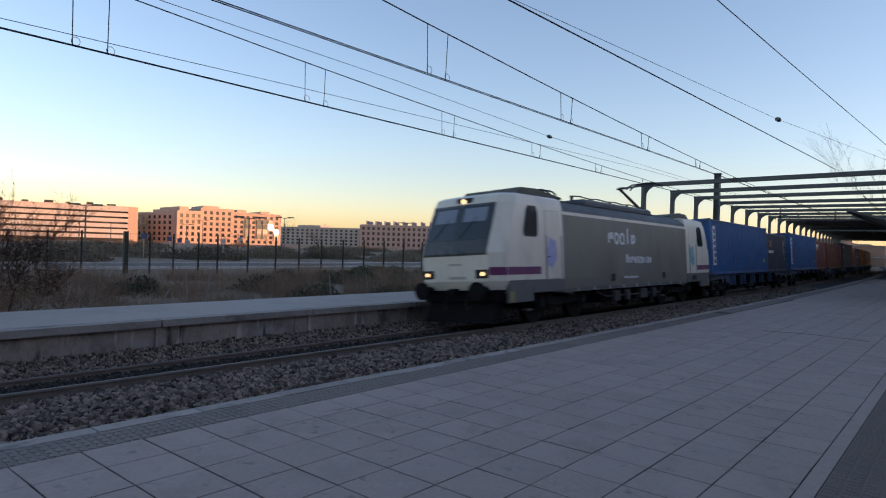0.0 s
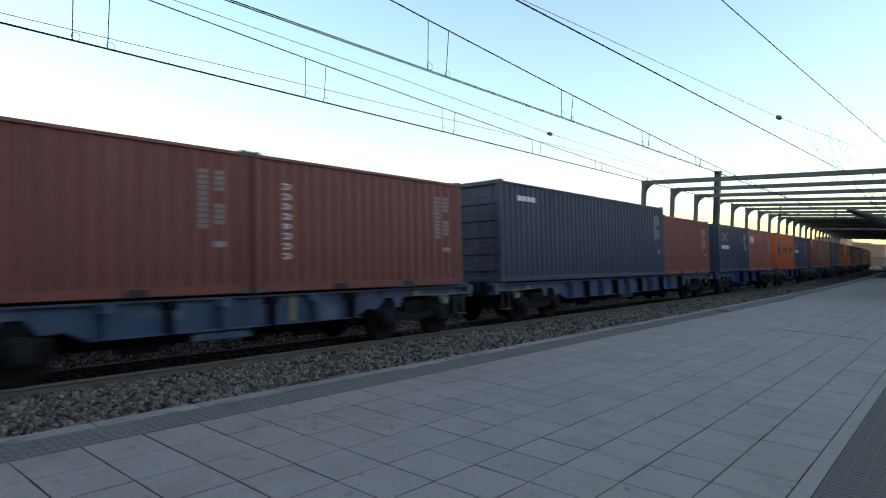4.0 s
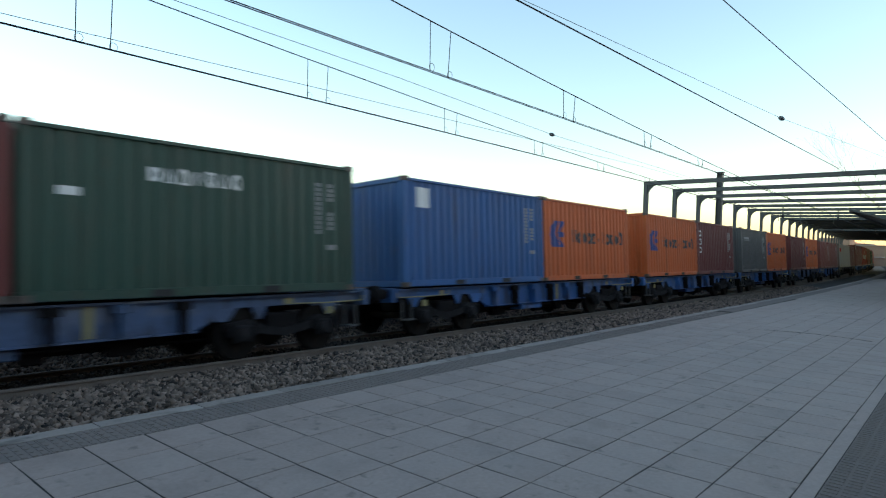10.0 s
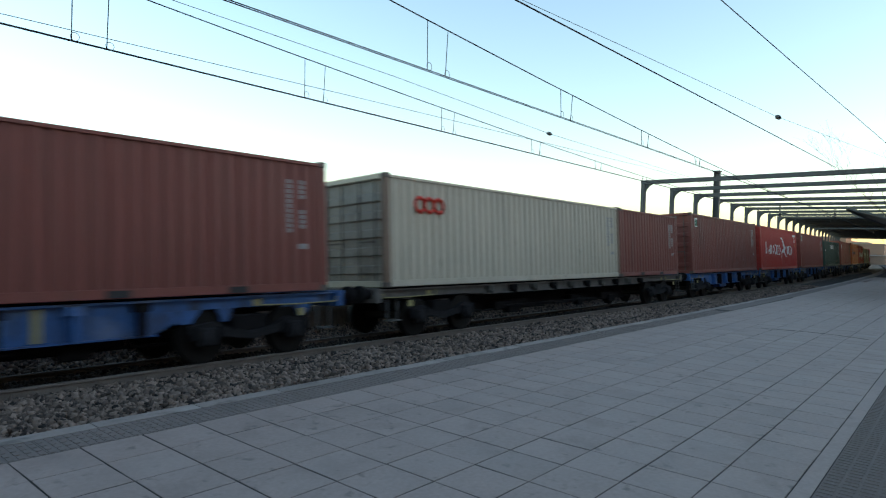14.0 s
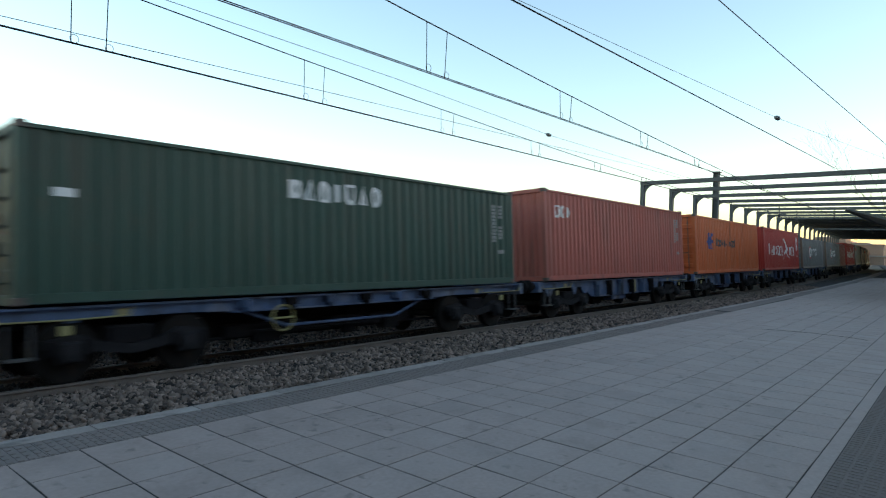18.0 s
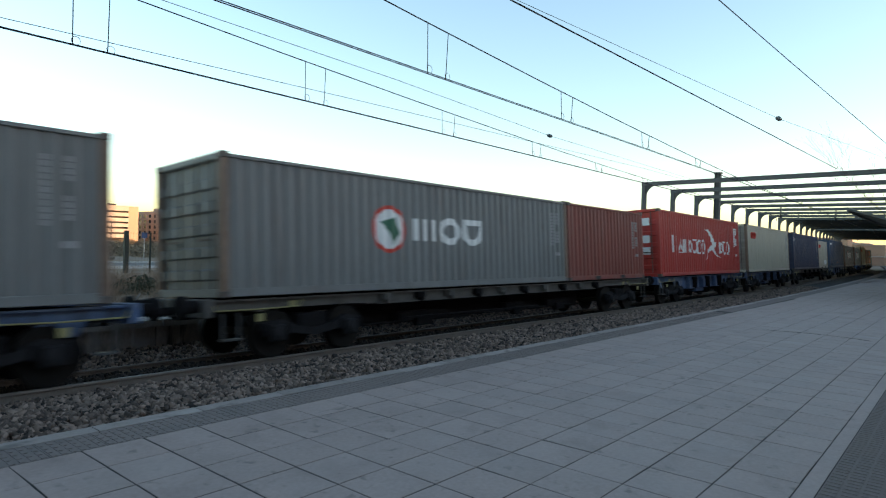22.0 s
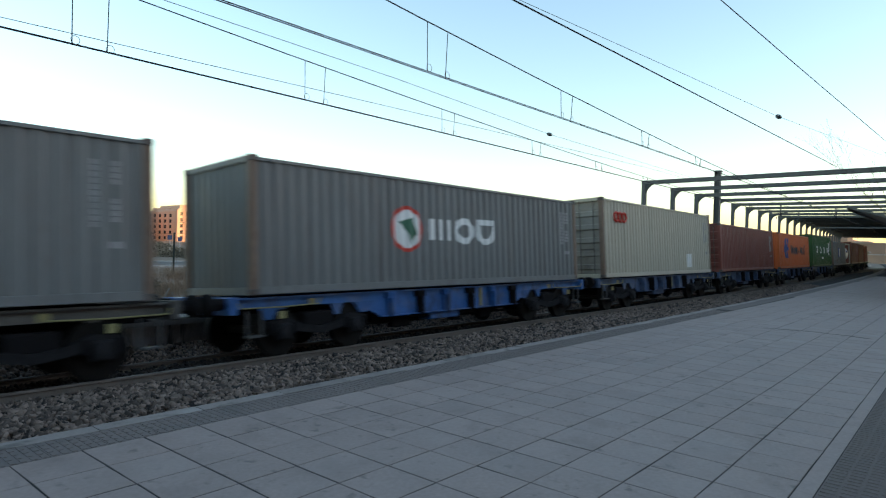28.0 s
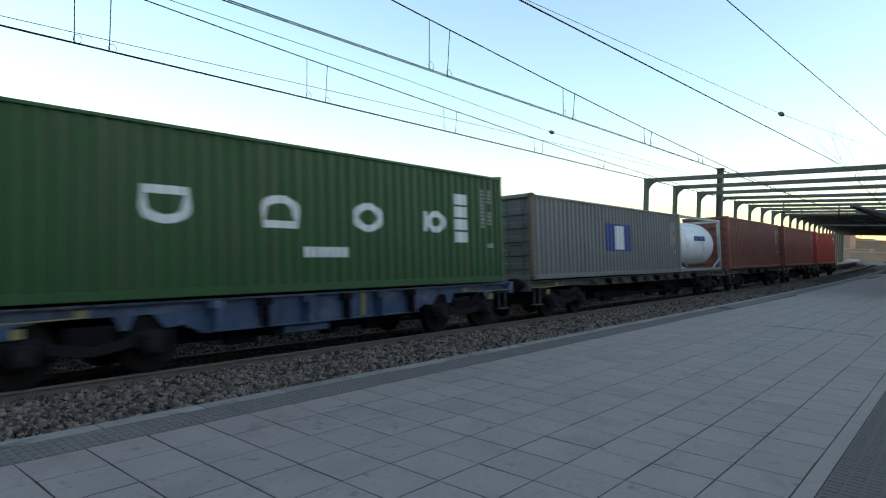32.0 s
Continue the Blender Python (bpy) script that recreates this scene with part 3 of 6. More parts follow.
part("gallery_panel", box((0, 0, H - 0.2), (L, 1.5, H + 0.1)), M_PANEL, e)
part("end_wall", box((L, 0, 0), (L + 4.0, 34, H + 0.4)), M_BRICK, e)
# Columns coloured like the shade so the dark bands run on unbroken.
for k in range(9):
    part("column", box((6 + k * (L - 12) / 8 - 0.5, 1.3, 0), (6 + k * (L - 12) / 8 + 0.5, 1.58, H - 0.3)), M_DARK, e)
part("roof", box((-0.4, -0.2, H + 0.1), (L - 0.1, 33.9, H + 0.5)), M_PANEL, e)
for k in range(9):
    x = 8 + k * (L - 16) / 8
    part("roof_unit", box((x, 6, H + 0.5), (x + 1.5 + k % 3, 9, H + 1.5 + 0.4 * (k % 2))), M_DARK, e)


def block(b0, b1, r0, r1, h, floors, bays, wall, label, depth=18, steps=(), name="apartment_building", glints=()):
    m, L = facade_frame(b0, b1, r0, r1)
    e = empty(name, m, label, "building", "buildings across the open ground")
    part("wall", box((0, 0.35, 0), (L, depth, h)), wall, e)
    fh, bw = (h - 1.2) / floors, L / bays
    glass = mesh_of("pane", box((-bw * 0.22, 0.36, 0), (bw * 0.22, 0.40, fh * 0.52)), M_GLASS)
    frame_me = mesh_of("window", box((-bw * 0.25, 0.12, -0.06), (bw * 0.25, 0.345, fh * 0.56), 0.02), M_DARK)
    pier = mesh_of("pier", box((-bw * 0.25, 0, 0), (bw * 0.25, 0.34, h)), wall)
    band = mesh_of("floor_band", box((0, 0.02, 0), (L, 0.30, fh * 0.40)), wall)
    for j in range(bays + 1):
        part("pier", pier, parent=e, m=pose(j * bw, 0, 0))
    for k in range(floors + 1):
        part("floor_band", band, parent=e, m=pose(0, 0, min(k * fh, h - fh * 0.4)))
    glass2 = mesh_of("pane", box((-bw * 0.24, 0.28, 0), (bw * 0.24, 0.33, fh * 0.58)), M_GLASS)
    for k in range(floors):
        for j in range(bays):
            part("window", glass2, parent=e, m=pose((j + 0.5) * bw, 0, k * fh + fh * 0.41))
    part("roof", box((-0.3, -0.1, h), (L + 0.3, depth, h + 0.35)), M_PALE, e)
    for j, k, turn in glints:
        part("open_casement", cached_pane, parent=e, m=pose((j + 0.5) * bw, -0.25, k * fh + fh * 0.41, TILT, 0, turn), label="added pane turned to mirror the sun to the eye")
    for x0, x1, hh in steps:
        part("roof_storey", box((x0 * L, 2, h + 0.35), (x1 * L, depth - 2, h + hh), 0.1), wall, e)
    return e


# Oversize panes added at the mirror angle to make the sun's glint.
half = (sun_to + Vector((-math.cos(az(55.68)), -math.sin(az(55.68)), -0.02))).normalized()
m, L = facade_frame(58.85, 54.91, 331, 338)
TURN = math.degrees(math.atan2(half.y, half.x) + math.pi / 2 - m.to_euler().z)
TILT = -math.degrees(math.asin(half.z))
GLINTS = [(j, k, TURN + (j * 7 + k * 5) % 7 * 2.2 - 7.7) for k in (1, 2, 3, 4) for j in (2, 4, 5)] + [(6, 3, TURN), (7, 2, TURN), (6, 4, TURN + 1.4), (7, 1, TURN + 1.0)]
cached_pane = mesh_of("open_casement", box((-1.5, -0.03, 0), (1.5, 0.03, 2.3)), M_GLASS)
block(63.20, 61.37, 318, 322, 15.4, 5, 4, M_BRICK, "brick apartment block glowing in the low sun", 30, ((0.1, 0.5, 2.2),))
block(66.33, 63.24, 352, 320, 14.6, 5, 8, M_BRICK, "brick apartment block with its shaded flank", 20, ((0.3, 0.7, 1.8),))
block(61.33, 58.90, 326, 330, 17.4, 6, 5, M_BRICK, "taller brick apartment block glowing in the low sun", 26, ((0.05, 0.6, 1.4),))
block(58.85, 54.91, 331, 338, 16.0, 6, 8, M_BRICK, "brick apartment block with sunlit windows", 26, ((0.1, 0.3, 1.8), (0.6, 0.8, 1.5)), glints=GLINTS)
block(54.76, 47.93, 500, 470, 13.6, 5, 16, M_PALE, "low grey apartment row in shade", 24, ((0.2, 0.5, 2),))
block(47.73, 39.37, 430, 420, 15.5, 4, 18, M_SHADEFRONT, "long grey building with a spiky roofline", 24, tuple((0.05 + 0.1 * k, 0.06 + 0.1 * k, 3.0) for k in range(9)))


# ---- shipping containers ----
CACHE = {}
DIM = {}


def cached(key, make, material):
    """Mesh made once for a shape, and copied once for a paint."""
    k = (key, material.name)
    if k not in CACHE:
        base = next((v for (kk, _), v in CACHE.items() if kk == key), None)
        if base is None:
            CACHE[k] = mesh_of(key.split("/")[0], make(), material)
        else:
            CACHE[k] = base.copy()
            CACHE[k].materials[0] = material
    return CACHE[k]


W2 = 1.219


def corrugated(length, z0, z1, pitch, depth):
    """Upright corrugated sheet along x, its face at y = 0, waves going back to +y."""
    bm = bmesh.new()
    n = max(int(round(length / pitch)), 1)
    p = length / n
    pts = []
    for i in range(n):
        a = -length / 2 + i * p
        pts += [(a, depth), (a + p * 0.36, depth), (a + p * 0.5, 0.0), (a + p * 0.86, 0.0)]
    pts.append((length / 2, depth))
    lo = [bm.verts.new((x, y, z0)) for x, y in pts]
    hi = [bm.verts.new((x, y, z1)) for x, y in pts]
    for i in range(len(pts) - 1):
        bm.faces.new((lo[i], lo[i + 1], hi[i + 1], hi[i]))
    return bm


def door_leaf(h):
    """Door leaf with five pressed ribs, as one profile."""
    pts = [(0.02, 0.16), (-0.02, 0.16)]
    for k in range(5):
        z = 0.3 + k * (h - 0.7) / 4.6
        pts += [(-0.02, z), (-0.075, z + 0.03), (-0.075, z + 0.19), (-0.02, z + 0.22)]
    return prism(pts + [(-0.02, h - 0.14), (0.02, h - 0.14)], -0.565, 0.565)


def container(kind, paint, label, door_end=True, pale_doors=False):
    """kind: '20', '40' or '40h' (high). The door or plain end that leads is at -x; -y is the side towards the platform."""
    L, h = {"20": (6.058, 2.591), "40": (12.192, 2.591), "40h": (12.192, 2.896)}[kind]
    M = PAINT[paint]
    e = empty("shipping_container", pose(0, 0, 0), label, "container", "containers on the train")
    add = lambda nm, key, make, m=None, mt=None, lab="": part(nm, cached(f"{nm}/{key}", make, mt or M), parent=e, m=m, label=lab)
    sp = L - 0.30
    for s in (-1, 1):
        add("side_panel", kind, lambda: corrugated(sp, 0.16, h - 0.10, 0.278, WAVE), pose(0, s * (W2 - 0.025), 0, 0, 0, 0 if s < 0 else 180))
        add("bottom_rail", kind, lambda: box((-L / 2 + 0.17, -0.03, 0.015), (L / 2 - 0.17, 0.03, 0.165), 0.008), pose(0, s * (W2 - 0.032), 0))
        add("top_rail", kind, lambda: box((-L / 2 + 0.17, -0.03, -0.06), (L / 2 - 0.17, 0.03, 0.0), 0.008), pose(0, s * (W2 - 0.032), h - 0.045))
        for q in (-1, 1):
            add("corner_post", h, lambda: box((-0.075, -0.075, 0.11), (0.075, 0.075, h - 0.11), 0.012), pose(q * (L / 2 - 0.08), s * (W2 - 0.08), 0), M_RUSTPOST if paint in ("cream", "grey") else None)
            for z in (0, h - 0.118):
                add("corner_casting", "c", lambda: box((-0.089, -0.081, 0), (0.089, 0.081, 0.118), 0.012), pose(q * (L / 2 - 0.087), s * (W2 - 0.079), z), M_CAST)
    add("roof", kind, lambda: add_box(box((-L / 2 + 0.1, -W2 + 0.06, -0.03), (L / 2 - 0.1, W2 - 0.06, 0.0)), (-L / 2 + 0.3, -0.9, -0.001), (L / 2 - 0.3, 0.9, 0.006)), pose(0, 0, h - 0.03))
    add("floor", kind, lambda: box((-L / 2 + 0.15, -W2 + 0.08, 0.10), (L / 2 - 0.15, W2 - 0.08, 0.16)), None, M_CAST)
    plain = [1] if door_end else [-1, 1]
    for s in plain:
        add("end_wall", h, lambda: corrugated(2.14, 0.16, h - 0.1, 0.25, 0.04), pose(s * (L / 2 - 0.05), 0, 0, 0, 0, 90 if s > 0 else -90))
    for s in (-1, 1):
        add("end_header", "h", lambda: box((-0.06, -W2 + 0.16, -0.12), (0.06, W2 - 0.16, 0.0), 0.01), pose(s * (L / 2 - 0.075), 0, h - 0.004))
        add("end_sill", "s", lambda: box((-0.06, -W2 + 0.16, 0.0), (0.06, W2 - 0.16, 0.15), 0.01), pose(s * (L / 2 - 0.075), 0, 0.005))
    if door_end:
        for s in (-1, 1):
            d = add("door", h, lambda: door_leaf(h), pose(-L / 2 + 0.13, s * 0.57, 0), M_DULLDOOR if paint == "cream" else None)
            for q in (-0.28, 0.25):
                r = part("lock_rod", cached(f"lock_rod/{h}", lambda: cyl((0, 0, 0.12), (0, 0, h - 0.12), 0.019, 8), M_CAST), parent=d, m=pose(-0.095, q, 0))
            part("handle", cached("handle/h", lambda: box((-0.125, -0.28, 1.02), (-0.105, 0.26, 1.06)), M_CAST), parent=d)
            if pale_doors:
                for z in (0.95, 1.45, 2.2):
                    part("placard", cached("placard/p", lambda: box((-0.086, -0.2, 0), (-0.078, 0.2, 0.32)), M_WHITE), parent=d, m=pose(0, 0, z))
    if kind == "20":
        # Black plates on the rail stand in for the shaded pocket hollows.
        for q in (-1.02, 1.02):
            add("fork_pocket", "f", lambda: box((-0.18, -0.006, 0.03), (0.18, 0.004, 0.14)), pose(q, -W2 + 0.0, 0), M_RUBBER)
    DIM[e.name] = (L, h)
    return e


WAVE = 0.044        # depth of the side wall's corrugation


def conform(bm, L):
    """Lays flat painted forms onto the corrugated side wall."""
    sp = L - 0.30
    p = sp / max(int(round(sp / 0.278)), 1)
    xs = [v.co.x for v in bm.verts]
    lo, hi = min(xs), max(xs)
    for k in range(int((lo + sp / 2) / p) - 1, int((hi + sp / 2) / p) + 2):
        for f in (0.0, 0.36, 0.5, 0.86):
            c = -sp / 2 + (k + f) * p
            if lo + 1e-4 < c < hi - 1e-4:
                bmesh.ops.bisect_plane(bm, geom=bm.verts[:] + bm.edges[:] + bm.faces[:], plane_co=(c, 0, 0), plane_no=(1, 0, 0))
    for v in bm.verts:
        u = ((v.co.x + sp / 2) / p) % 1.0
        v.co.y += WAVE * (1 if u < 0.36 else (0.5 - u) / 0.14 if u < 0.5 else 0 if u < 0.86 else (u - 0.86) / 0.14)
    return bm


def mark(e, x0, x1, z0, z1, material, name="marking", y=None):
    """Painted bar on the platform side; x from the leading end, z from the floor."""
    L = DIM[e.name][0]
    bm = box((x0 - L / 2, -W2 + 0.019, z0), (x1 - L / 2, -W2 + 0.029, z1))
    part(name, bm if name == "placard" else conform(bm, L), material, e)


def ring_arc(a0, a1, n=14, cx=0.5, cz=0.5, rx=0.5, rz=0.5):
    return [(cx + rx * math.cos(radians(a0 + (a1 - a0) * k / n)), cz + rz * math.sin(radians(a0 + (a1 - a0) * k / n))) for k in range(n + 1)]


# plain closed forms in a unit cell: ring, arch, cup, bar, wedge, dash, pair of bars, bar with a dot
FORMS = {"o": [ring_arc(0, 360, 20)], "n": [[(0, 0)] + ring_arc(180, 0, 10, 0.5, 0.6, 0.5, 0.4) + [(1, 0), (0, 0)]], "u": [[(0, 1)] + ring_arc(180, 360, 10, 0.5, 0.4, 0.5, 0.4) + [(1, 1), (0, 1)]],
         "i": [[(0.5, 0), (0.5, 1)]], "t": [[(0, 0), (0.5, 1), (1, 0), (0, 0)]], "c": [[(0.08, 0), (0.08, 1)], ring_arc(0, 360, 14, 0.62, 0.5, 0.38, 0.4)], "-": [[(0.1, 0.4), (0.9, 0.4)]],
         "h": [[(0.06, 0), (0.06, 1)], [(0.94, 0), (0.94, 1)]], "r": [[(0, 0), (0, 1)], ring_arc(0, 360, 10, 0.7, 0.75, 0.28, 0.25)], "m": [[(0, 0), (0, 1)], [(0.5, 0), (0.5, 1)], [(1, 0), (1, 1)]]}


def ribbon(bm, pts, w, y0, y1):
    """Flat stroke of width w along (x, z) points, between y0 and y1."""
    n = len(pts)
    loop = abs(pts[0][0] - pts[-1][0]) + abs(pts[0][1] - pts[-1][1]) < 1e-6
    rows = []
    for i, (x, z) in enumerate(pts):
        a = pts[i - 1] if i else (pts[-2] if loop else pts[0])
        b = pts[i + 1] if i < n - 1 else (pts[1] if loop else pts[-1])
        d = Vector((b[0] - a[0], b[1] - a[1])).normalized()
        rows.append([bm.verts.new((x + sx * d.y * w / 2, y, z - sx * d.x * w / 2)) for sx, y in ((-1, y0), (1, y0), (1, y1), (-1, y1))])
    for p, q in zip(rows, rows[1:]):
        for k in range(4):
            bm.faces.new((p[k], p[(k + 1) % 4], q[(k + 1) % 4], q[k]))
    if not loop:
        bm.faces.new(rows[0])
        bm.faces.new(rows[-1][::-1])


def glyphs(e, x0, x1, z0, z1, forms, material, weight=0.16, gap=0.28, heights=None, y=None, m=None):
    """A word drawn as plain rounded strokes, one form a letter; x from the leading end."""
    L = DIM[e.name][0] if e.name in DIM else 0
    y = -W2 + 0.019 if y is None else y
    w = (x1 - x0) / len(forms)
    for k, f in enumerate(forms):
        hh = (z1 - z0) * (heights[k] if heights else 1)
        s = weight * (z1 - z0)
        bm = bmesh.new()
        for line_pts in FORMS[f]:
            ribbon(bm, [(x0 + k * w - L / 2 + s / 2 + (w * (1 - gap) - s) * px, z0 + s / 2 + (hh - s) * pz) for px, pz in line_pts], s, y, y + 0.01)
        if L:
            conform(bm, L)
        bmesh.ops.recalc_face_normals(bm, faces=bm.faces[:])
        part("letter", bm, material, e, m=m)


def letters(e, x0, x1, z0, z1, n, material, gap=0.25):
    """A line of small writing as plain bars."""
    w = (x1 - x0) / n
    bm = bmesh.new()
    L = DIM[e.name][0]
    for k in range(n):
        add_box(bm, (x0 + k * w - L / 2, -W2 + 0.012, z0), (x0 + k * w + w * (1 - gap) - L / 2, -W2 + 0.024, z1))
    part("lettering", bm, material, e)


def shape(e, outline, material, lift=0.0):
    """Plain flat emblem; outline of (x from the leading end, z from the floor)."""
    L = DIM[e.name][0]
    part("emblem", conform(prism([(x - L / 2, z) for x, z in outline], -W2 + 0.019 - lift, -W2 + 0.029), L), material, e)


def codes(e, doors):
    """Code marks near the trailing top corner: dull upright columns, or bold ones on the red boxes."""
    L, h = DIM[e.name]
    if "red high" in e["label"] and doors == 1:
        mark(e, L - 1.45, L - 0.4, h - 0.47, h - 0.33, M_WHITE)
        mark(e, L - 1.0, L - 0.66, h - 0.66, h - 0.52, M_WHITE)
        mark(e, L - 0.98, L - 0.76, h - 0.92, h - 0.72, M_WHITE)
        shape(e, [(L - 0.72, h - 1.2), (L - 0.52, h - 1.2), (L - 0.62, h - 1.0)], M_MARKYELLOW)
        return
    M, w = (M_WHITE, 0.15) if "red high" in e["label"] else (M_CODE, 0.08)
    bm = bmesh.new()
    for x, z, n in ((L - 0.92, h - 0.42, 11), (L - 0.62, h - 0.42, 4), (L - 0.62, h - 1.0, 4)):
        for k in range(n):
            add_box(bm, (x - L / 2, -W2 + 0.019, z - 0.095 * k - 0.075), (x + w - L / 2, -W2 + 0.03, z - 0.095 * k))
    part("lettering", conform(bm, L), M, e)
    mark(e, L - 0.66, L - 0.48, h * 0.32, h * 0.36, M)


SHIP = ([(0, 0.46), (0.3, 1.0), (0.56, 1.0), (0.43, 0.56), (0.5, 0.33), (0.62, 0.02), (0.2, 0.02)],
        [(0.66, 1.0), (1.0, 1.0), (0.94, 0.80), (0.80, 0.80), (0.74, 0.60), (0.98, 0.56), (0.98, 0.40), (0.68, 0.39), (0.78, 0.20), (0.90, 0.02), (0.70, 0.02), (0.53, 0.36), (0.50, 0.55)])


def m_ship(e):      # blue emblem in two pieces and a long dark word
    L, h = DIM[e.name]
    large = L > 7 and h < 2.6
    z = h * 0.567
    a, k = (1.8, 1.75) if large else (0.32 if L < 7 else 1.9, 1.0)
    for piece in SHIP:
        shape(e, [(a + k * x, z + k * 0.84 * (dz - 0.5)) for x, dz in piece], M_MARKBLUE)
    x0, x1, lo, hi = (2.45, 8.75, 0.45, 0.36) if large else (1.46, 5.32, 0.27, 0.23)
    glyphs(e, a + x0, a + x1, z - lo, z + hi, "hooon-iouon", M_MARKBLACK, 0.21, 0.16, [1, .78, .78, .78, .78, .7, 1, .78, .78, .78, 1])


def m_bird(e):      # word, gull emblem, short word in white
    z = 1.42
    glyphs(e, 1.55, 2.2, z - 0.42, z + 0.46, "h", M_WHITE, 0.14, 0.0)
    glyphs(e, 2.35, 6.2, z - 0.42, z + 0.30, "tmcuno", M_WHITE, 0.15, 0.14)
    shape(e, [(6.3, z - 0.72), (6.55, z - 0.2), (6.95, z + 0.0), (7.3, z + 0.06), (7.0, z + 0.45), (6.6, z + 0.72), (6.1, z + 0.80), (6.7, z + 0.84), (7.3, z + 0.55), (7.7, z + 0.22),
              (8.05, z + 0.2), (7.85, z + 0.0), (7.6, z - 0.12), (7.9, z - 0.4), (8.75, z - 0.60), (7.9, z - 0.50), (7.3, z - 0.2), (6.7, z - 0.28)], M_WHITE)
    glyphs(e, 8.45, 10.4, z - 0.42, z + 0.30, "cuo", M_WHITE, 0.15, 0.14)


def m_gator(e):     # round emblem and three letters
    z, c = 1.37, 4.15
    circle = lambda r: [(c + r * math.cos(a), z + r * math.sin(a)) for a in [k * math.pi / 10 for k in range(20)]]
    shape(e, circle(0.54), M_MARKRED)
    shape(e, circle(0.45), M_WHITE, 0.005)
    shape(e, [(c - 0.3, z + 0.15), (c + 0.2, z + 0.28), (c + 0.3, z - 0.1), (c + 0.1, z - 0.38), (c - 0.02, z - 0.05)], M_MARKGREEN, 0.010)
    glyphs(e, 4.95, 7.75, z - 0.32, z + 0.36, "mou", M_WHITE, 0.24, 0.14)


def m_column(e, x=0.45):      # white upright label with dark marks
    mark(e, x, x + 0.44, 0.50, 2.52, M_WHITE)
    bm = bmesh.new()
    L = DIM[e.name][0]
    for k in range(6):
        add_box(bm, (x + 0.1 - L / 2, -W2 + 0.006, 0.6 + k * 0.31), (x + 0.34 - L / 2, -W2 + 0.018, 0.80 + k * 0.31))
    part("lettering", bm, M_MARKBLUE, e)


